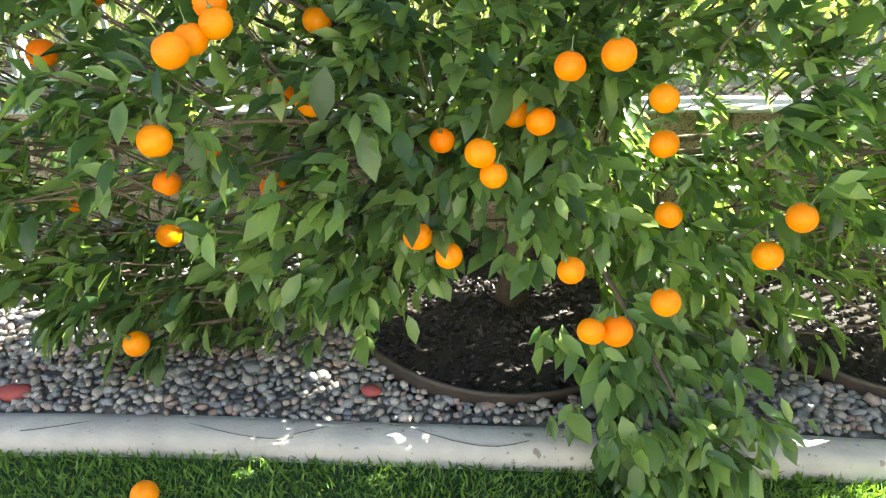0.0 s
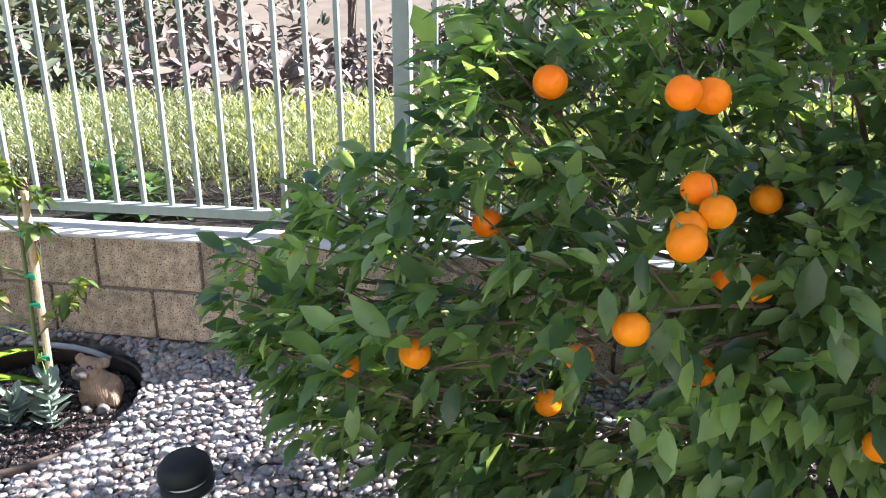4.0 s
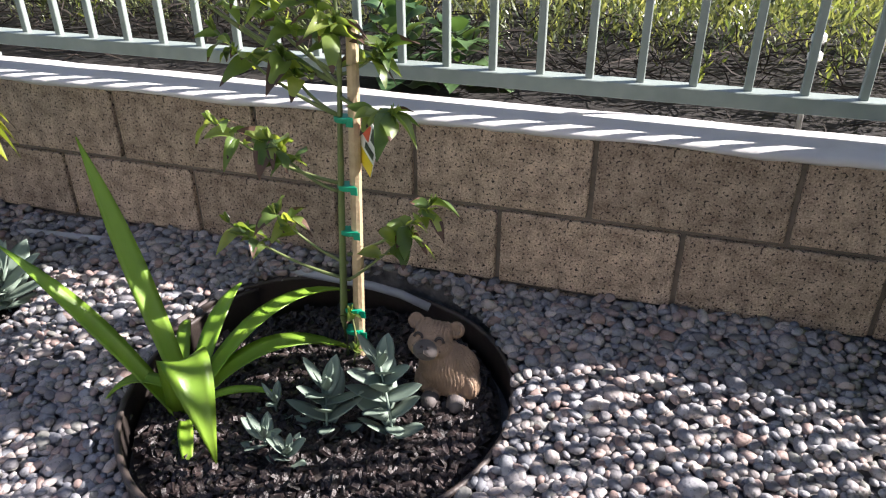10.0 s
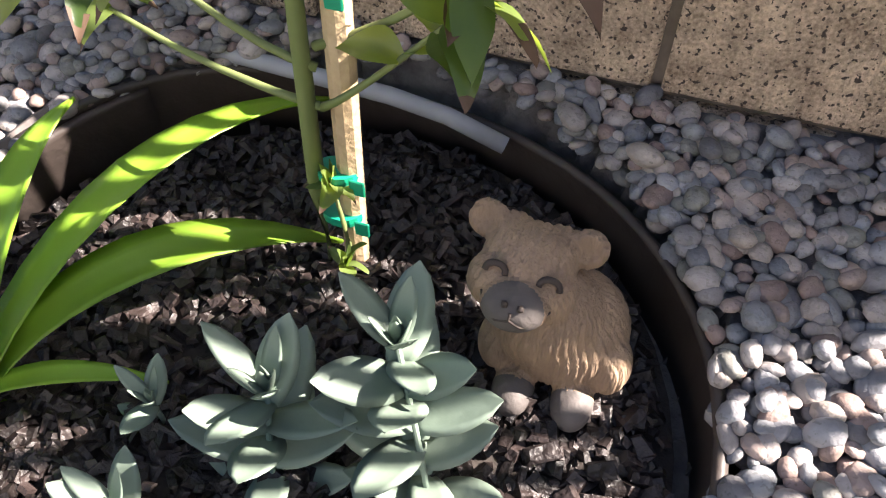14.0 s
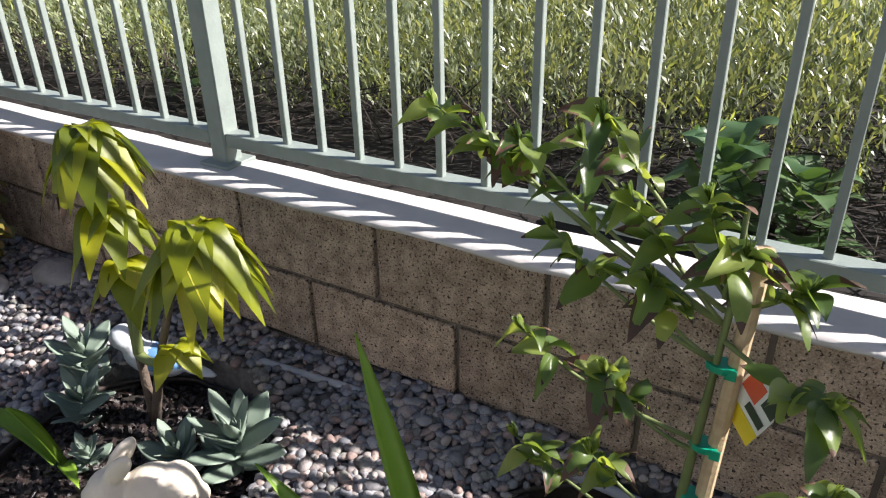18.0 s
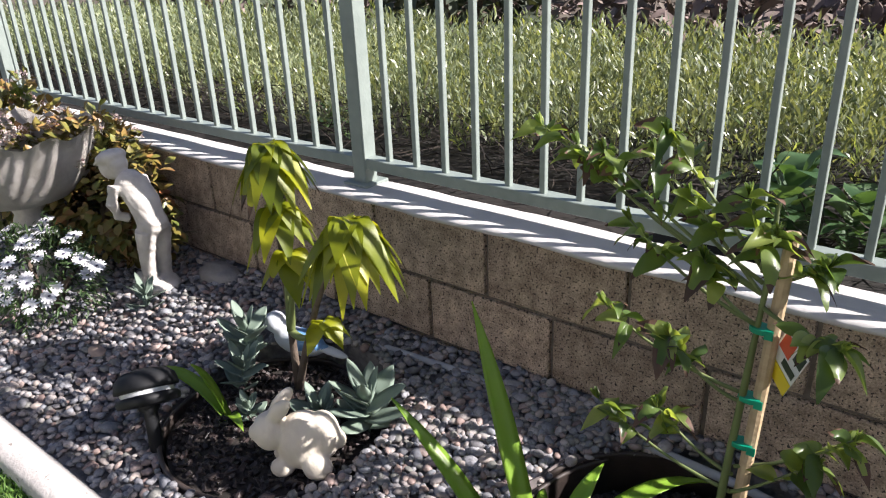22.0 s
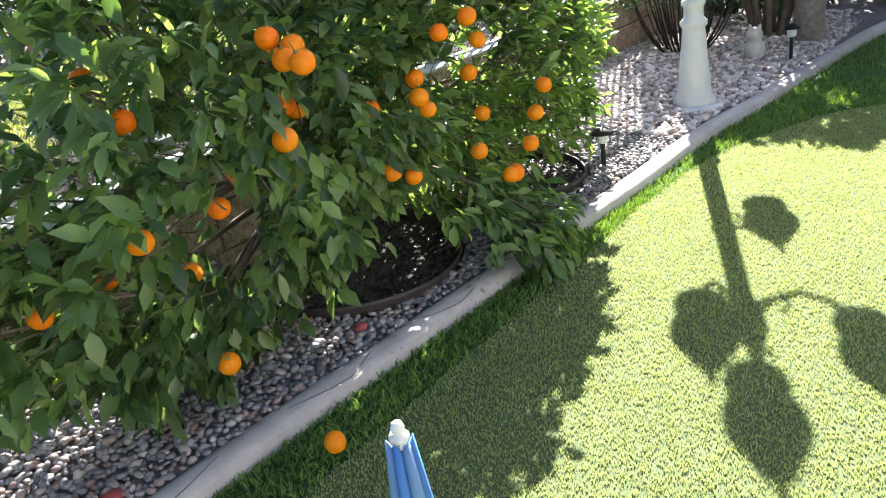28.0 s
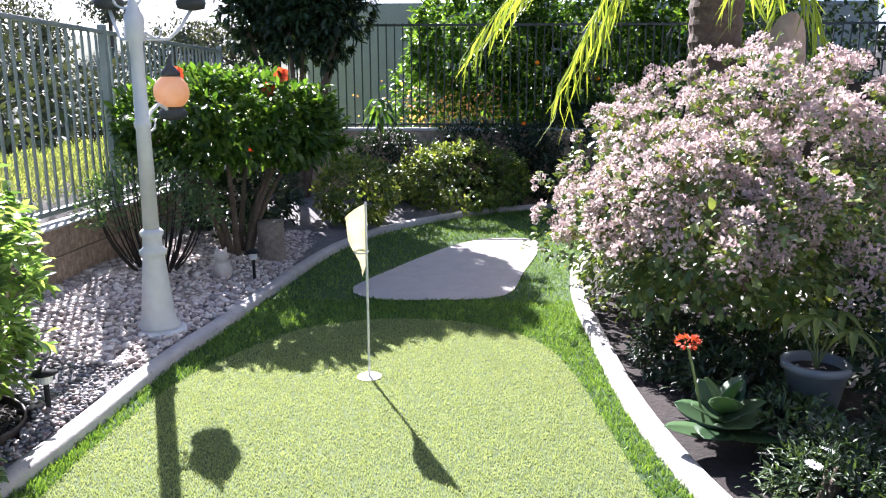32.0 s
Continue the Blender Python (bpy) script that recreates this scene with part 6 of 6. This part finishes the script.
part("blossom", leaves("blossom", at, unit(n), unit(n), RNG.uniform(0.03, 0.06, n), RNG.uniform(0.03, 0.05, n), material("peach_blossom", (0.62, 0.33, 0.16), (0.55, 0.40, 0.14), 9, 0.7, spread=0.3, hue=0.04, through_light=0.3)), None, vine, "peach and yellow blossom")
o2 = thing("small_orange_tree", (7.4, 0.62, 0.05), "slim young citrus sapling on a stake by the far wall", "sapling")
bm = bmesh.new()
tube(bm, [(0, 0, -0.03), (0.01, 0, 0.6), (0, 0.01, 1.25)], [0.02, 0.016, 0.01], 8)
part("stem", bm, BARK, o2, smooth=True)
for k in range(26):
    a = k * 2.4
    bm = bmesh.new()
    leaf_blade(bm, (0.05 * math.cos(a), 0.05 * math.sin(a), 1.05 + 0.01 * k), (math.cos(a), math.sin(a), 0.3), (0, 0, 1), 0.2, 0.06, 0.3, 1.2)
    part("leaf", bm, HIB, o2, smooth=True)

bm = bmesh.new()
box(bm, (15.0, -9.0, -3.0), (15.3, 3.1, 3.3), 0.01)
tagged(part("wall_neighbour", bm, STUCCO), "plain pale grey stucco wall beyond the far fence", "wall", kind="structure")
for c, r, n, mt in (((10.6, -0.2, 1.2), (0.9, 1.0, 1.5), 700, HIB), ((10.2, -2.0, 1.9), (1.0, 1.3, 1.9), 1200, HIB), ((10.8, -4.2, 2.1), (1.1, 1.5, 2.1), 1200, DARK_LEAF), ((10.4, -6.2, 2.0), (1.1, 1.4, 2.0), 900, DARK_LEAF), ((9.4, -3.3, 1.3), (0.6, 1.6, 1.3), 900, HIB), ((9.5, -0.6, 2.1), (0.6, 1.1, 1.0), 900, HIB)):
    bush("tall_shrub", c, r, n, 7, 0.13, 0.5, mt, "tall leafy green shrub beyond the far fence", low=-0.95, lump=0.4, stems=4, foot_z=-0.1, group="tall shrubs beyond the far fence")
for q in ((8.32, -1.16, 1.02), (8.33, -1.32, 1.80), (8.32, -2.1, 1.6)):
    shared("orange", fruit_me, vine, Matrix.Translation(Vector(q) - Vector(vine.matrix_basis.translation)))

palm = thing("palm_tree", (5.4, -2.65, 0.05), "palm tree with a rough brown trunk and hanging yellow-green fronds", "palm tree")
bm = bmesh.new()
rows = []
for i in range(40):
    z = i / 39 * 2.9
    rows.append((0.19 + 0.018 * (i % 2) + 0.06 * (z / 2.9) ** 2, z - 0.05))
lathe(bm, rows, 20)
for v in bm.verts:
    v.co.xy *= 1 + 0.06 * noise.noise(v.co * 9)
part("trunk", bm, PALM_BARK, palm, "rough fibrous brown trunk")


def frond(foot, tip, lift, n):
    bm = bmesh.new()
    rib = bent(foot, tip, lift, 16)
    tube(bm, rib, [0.014 - 0.0006 * k for k in range(17)], 6)
    fr = part("frond", bm, PALM_LEAF, palm, smooth=True)
    pts = np.array([rib[int(3 + 13 * k / n)].lerp(rib[min(16, int(3 + 13 * k / n) + 1)], (13 * k / n) % 1) for k in range(n)])
    dirs = np.array([(rib[min(16, int(3 + 13 * k / n) + 1)] - rib[int(3 + 13 * k / n) - 1]).normalized() for k in range(n)])
    side = np.cross(dirs, (0, 0, 1.0)) * np.where(np.arange(n) % 2, 1, -1)[:, None]
    ah = dirs * 0.7 + side * 0.7 + np.array([0, 0, -0.75]) + 0.12 * unit(n)
    part("leaflet", leaves("leaflet", pts, ah, unit(n), RNG.uniform(0.35, 0.6, n), np.full(n, 0.024), PALM_LEAF, "slim"), None, fr)


for tip, lift in (((-0.7, 2.2, 1.75), 1.0), ((-1.0, 1.5, 1.35), 1.2), ((-0.4, 1.1, 1.9), 0.9), ((-0.9, -0.6, 1.7), 1.0), ((0.5, 1.9, 2.2), 0.9), ((-1.5, 0.3, 2.1), 0.9), ((0.9, -0.9, 2.2), 0.8), ((-0.2, -1.7, 2.0), 0.9)):
    frond((0, 0, 2.75), tip, lift, 90)

# ---- planter by the far kerb ----
pink, p, d = bush("pink_jade_bush", (3.10, -2.30, 0.66), (1.46, 1.28, 0.94), 2300, 7, 0.055, 0.72, JADE, "large jade bush covered in dusty pink flower heads", stems=14, low=-0.85, lump=0.42)
p2, d2 = shell_points(900, (2.22, -1.72, 0.70), (0.80, 0.64, 0.52), -0.6, 0.7, 0.35, 4.0)
at, ahead, up, length = clumps(p2, d2, 7, 0.055, 0.9, 0.15)
part("foliage", leaves("foliage", at - np.array((3.10, -2.30, 0.03)), ahead, up, length, length * 0.72, JADE), None, pink)
p, d = np.concatenate([p, p2]), np.concatenate([d, d2])
face = (d[:, 1] > -0.45) & (d[:, 2] > -0.12)
face &= np.array([noise.noise(Vector(q) * 3.4) > -0.16 - 0.25 * max(0.0, q[2] - 0.3) for q in d.tolist()])
flower_heads(pink, p[face], d[face], min(760, int(face.sum())), PINK, 0.068, 72)


def agave(at, n, ln, label):
    ob = thing("broad_succulent", at, label, "succulent")
    for k in range(n):
        bm = bmesh.new()
        s = k / n
        fat_leaf(bm, pose(0, 0, 0.03 + 0.14 * s, 4 + 62 * s * s, random.uniform(-14, 14), 137.5 * k), ln * (1 - 0.40 * s), ln * 0.70 * (1 - 0.3 * s), ln * 0.06)
        part("leaf", bm, BROAD, ob, smooth=True)
    return ob


ag = agave((1.12, -1.45, 0.07), 15, 0.23, "broad-leaved green succulent with a coral red flower head in the planter")
bm = bmesh.new()
tube(bm, [(-0.02, 0.08, 0.1), (-0.01, 0.13, 0.3), (0, 0.155, 0.40)], 0.006, 6)
part("flower_stalk", bm, GREEN_STEM, ag)
n = 90
q = unit(n)
part("flower_head", leaves("flower_head", np.array([0, 0.155, 0.42]) + q * (0.026, 0.034, 0.016), q + (0, 0, 0.2), unit(n), np.full(n, 0.022), np.full(n, 0.011), RED_FLOWER, "slim"), None, ag, "coral red flower head")
pot = thing("flower_pot", (1.42, -1.93, 0.07), "grey glazed pot holding a palmate-leaved plant", "flower pot")
bm = bmesh.new()
lathe(bm, [(0.085, 0), (0.09, 0.01), (0.125, 0.20), (0.14, 0.205), (0.142, 0.235), (0.125, 0.24), (0.118, 0.20), (0.10, 0.195)], 32)
part("pot", bm, POT, pot, smooth=True)
bm = bmesh.new()
lathe(bm, [(0.116, 0.17), (0.116, 0.198), (0.05, 0.206)], 24)
part("soil", bm, SOIL, pot)
for k in range(5):
    a = k * 1.3
    e = Vector((0.13 * math.cos(a), 0.13 * math.sin(a), 0.40 + 0.03 * (k % 3)))
    bm = bmesh.new()
    tube(bm, curve_points((0, 0, 0.19), (0.03 * math.cos(a), 0.03 * math.sin(a), 0.34), e, 6), 0.004, 6)
    st = part("stalk", bm, GREEN_STEM, pot, smooth=True)
    for j in range(7):
        b = j * 0.9
        bm = bmesh.new()
        leaf_blade(bm, e, (math.cos(b), math.sin(b), 0.1), (0, 0, 1), 0.12, 0.03, 0.3, 0.7)
        part("leaf", bm, BOX, st, smooth=True)
daisies((0.62, -1.62, 0.16), (0.20, 0.20, 0.12), 220, 8, "white daisies in a leafy clump in the planter", 0.06)
bush("dark_shrub", (1.5, -2.6, 0.35), (0.8, 0.5, 0.42), 500, 8, 0.06, 0.5, DARK_LEAF, "dark low shrub at the back of the planter", stems=3, low=-0.9)
bush("groundcover_clump", (1.15, -1.75, 0.12), (0.30, 0.16, 0.10), 160, 7, 0.05, 0.35, DAISY_LEAF, "low grey-green leafy clump in the planter", "plant", stems=2)
bush("groundcover_clump", (2.0, -1.50, 0.16), (0.30, 0.20, 0.14), 200, 7, 0.05, 0.4, DARK_LEAF, "low dark leafy clump in the planter", "plant", stems=2)
for k, (x, y) in enumerate(((0.25, -1.75), (0.45, -2.05), (0.9, -2.1), (1.55, -1.62), (1.75, -1.95), (1.95, -1.75), (-0.2, -1.95), (0.75, -1.75))):
    bush("groundcover_clump", (x, y, 0.14), (0.26, 0.20, 0.13), 170, 7, 0.05, 0.35, DARK_LEAF if k % 2 else DAISY_LEAF, "low leafy clump shading the planter soil", "plant", stems=2)
bm = bmesh.new()
box(bm, (1.75, -4.2, -0.05), (3.4, -2.16, 0.13), 0.012, 2)
tagged(part("concrete_path", bm, KERB), "pale concrete path slab behind the flower pot", "path", kind="structure")
bm = bmesh.new()
ball(bm, (0, 0, 0.26), 0.26, 3, (0.9, 0.75, 1.25))
for v in bm.verts:
    v.co *= 1 + 0.35 * noise.noise(v.co * 4)
ob = tagged(part("boulder", bm, ROCK), "tan upright boulder standing on the rear bank", "boulder")
ob.location = (4.95, -3.05, 1.42)
bm = bmesh.new()
box(bm, (4.4, -4.2, -0.1), (6.6, -2.95, 1.5), 0.05, 2)
tagged(part("rear_bank", bm, SOIL), "raised dark earth bank behind the planter", "bank", kind="structure")

# ---- pebbles and blocks ----
def pebble_mesh(name, at, size, mat, sub):
    """Rounded flattened stones, each of its own shape."""
    bm = bmesh.new()
    bmesh.ops.create_icosphere(bm, subdivisions=sub, radius=1)
    base = np.array([v.co[:] for v in bm.verts])
    tri = [tuple(v.index for v in f.verts) for f in bm.faces]
    bm.free()
    n = len(at)
    size = size * np.exp(RNG.normal(0, 0.22, n))
    wob = 1 + 0.17 * np.sin(base[None] @ unit(n)[:, :, None] * 2.2 + RNG.uniform(0, 6, (n, 1, 1))) + 0.07 * np.sin(base[None] @ unit(n)[:, :, None] * 4.6 + RNG.uniform(0, 6, (n, 1, 1)))
    sc = np.stack([size * RNG.uniform(0.8, 1.35, n), size * RNG.uniform(0.65, 1.0, n), size * RNG.uniform(0.42, 0.75, n)], 1)
    m = turns(unit(n) * (1, 1, 0.25), unit(n) * 0.35 + (0, 0, 1))
    v = np.einsum("nij,nkj->nki", m, base[None] * wob * sc[:, None]) + at[:, None]
    k = len(base)
    me = grid_mesh(name, v.reshape(-1, 3), [tuple(i * k + j for j in f) for i in range(n) for f in tri], mat)
    me.polygons.foreach_set("use_smooth", [True] * len(me.polygons))
    return me


RINGS = [(RING_1, 0.398), (RING_2, 0.315), (RING_T, 0.478), ((1.12, 1.72), 0.345)]


def scatter(x0, x1, pitch, jitter=0.42):
    """A loose packing of stones over the bed from x0 to x1."""
    gx_, gy_ = np.meshgrid(np.arange(x0, x1, pitch), np.arange(1.0, 2.29, pitch * 0.86))
    gx_ = gx_ + (np.arange(gx_.shape[0]) % 2)[:, None] * pitch / 2
    x, y = gx_.ravel(), gy_.ravel()
    x, y = x + RNG.uniform(-jitter, jitter, len(x)) * pitch, y + RNG.uniform(-jitter, jitter, len(x)) * pitch
    keep = (y > np.interp(x, [p[0] for p in KERB_LINE[:13]], [p[1] for p in KERB_LINE[:13]]) + 0.054) & (y < WALL_Y - 0.008)
    for (cx, cy), r in RINGS:
        keep &= (x - cx) ** 2 + (y - cy) ** 2 > r * r
    x, y = x[keep], y[keep]
    return np.stack([x, y, bed_z(x, y) + 0.005 + RNG.uniform(0, 0.010, len(x))], 1)


near = np.concatenate([scatter(-3.25, -1.45, 0.0178, 0.38), scatter(-3.25, -1.45, 0.044)[::2] + (0, 0, 0.009), scatter(-3.25, -1.45, 0.028)[::2] + (0, 0, 0.004)])
turn_at, reach = RNG.uniform(0, 2 * math.pi, 420), RNG.uniform(0.404, 0.445, 420)
rim = np.stack([RING_1[0] + reach * np.cos(turn_at), RING_1[1] + reach * np.sin(turn_at)], 1)
rim = rim[(rim[:, 1] < WALL_Y - 0.008) & (rim[:, 1] > kerb_y(rim[:, 0]) + 0.054)]
near = np.concatenate([near, np.column_stack([rim, bed_z(rim[:, 0], rim[:, 1]) - 0.010])])
far = np.concatenate([scatter(-6.2, -3.25, 0.022), scatter(-1.45, 1.6, 0.0215), scatter(1.6, 5.6, 0.034)])
gravel = tagged(part("gravel", pebble_mesh("gravel", far[(far[:, 0] < 1.9)], 0.0132, PEBBLE, 1), None), "grey and mauve river pebbles filling the bed", "gravel", kind="stuff")
tagged(part("gravel", pebble_mesh("gravel", far[(far[:, 0] >= 1.9)], 0.021, PALE_PEBBLE, 1), None), "pale grey pebbles round the lamp post", "gravel", kind="stuff")
pick = (near[:, 0] > -2.05) & (near[:, 0] < -1.72) & (near[:, 1] > 1.5)
chosen = near[pick][:300]
rest = np.concatenate([near[~pick], near[pick][300:]])
tagged(part("gravel", pebble_mesh("gravel", rest, 0.0116, PEBBLE, 2), None), "grey and mauve river pebbles round the planting ring", "gravel", kind="stuff")
shapes = [pebble_mesh("pebble", np.zeros((1, 3)), 0.0122, PEBBLE, 2) for _ in range(18)]
for k, c in enumerate(chosen):
    shared("pebble", shapes[k % 18], gravel, Matrix.Translation(Vector(c)) @ Euler((0, 0, random.uniform(0, 6.28))).to_matrix().to_4x4())

bm = bmesh.new()
box(bm, (-BLOCK_L / 2 + 0.006, 0, -BLOCK_H / 2 + 0.006), (BLOCK_L / 2 - 0.006, 0.03, BLOCK_H / 2 - 0.006), 0.003)
block_me = part("block", bm, BLOCK, wall).data
bpy.data.objects.remove(bpy.data.objects["block"])
for course in range(3):
    z = TOP_Z - BLOCK_H * (course + 0.5)
    for k in range(-15, 26):
        x = JOINT_X + BLOCK_L * (k + 0.5 + 0.5 * (course % 2))
        shared("block", block_me, wall, pose(x, WALL_Y + 0.002 * random.random(), z))
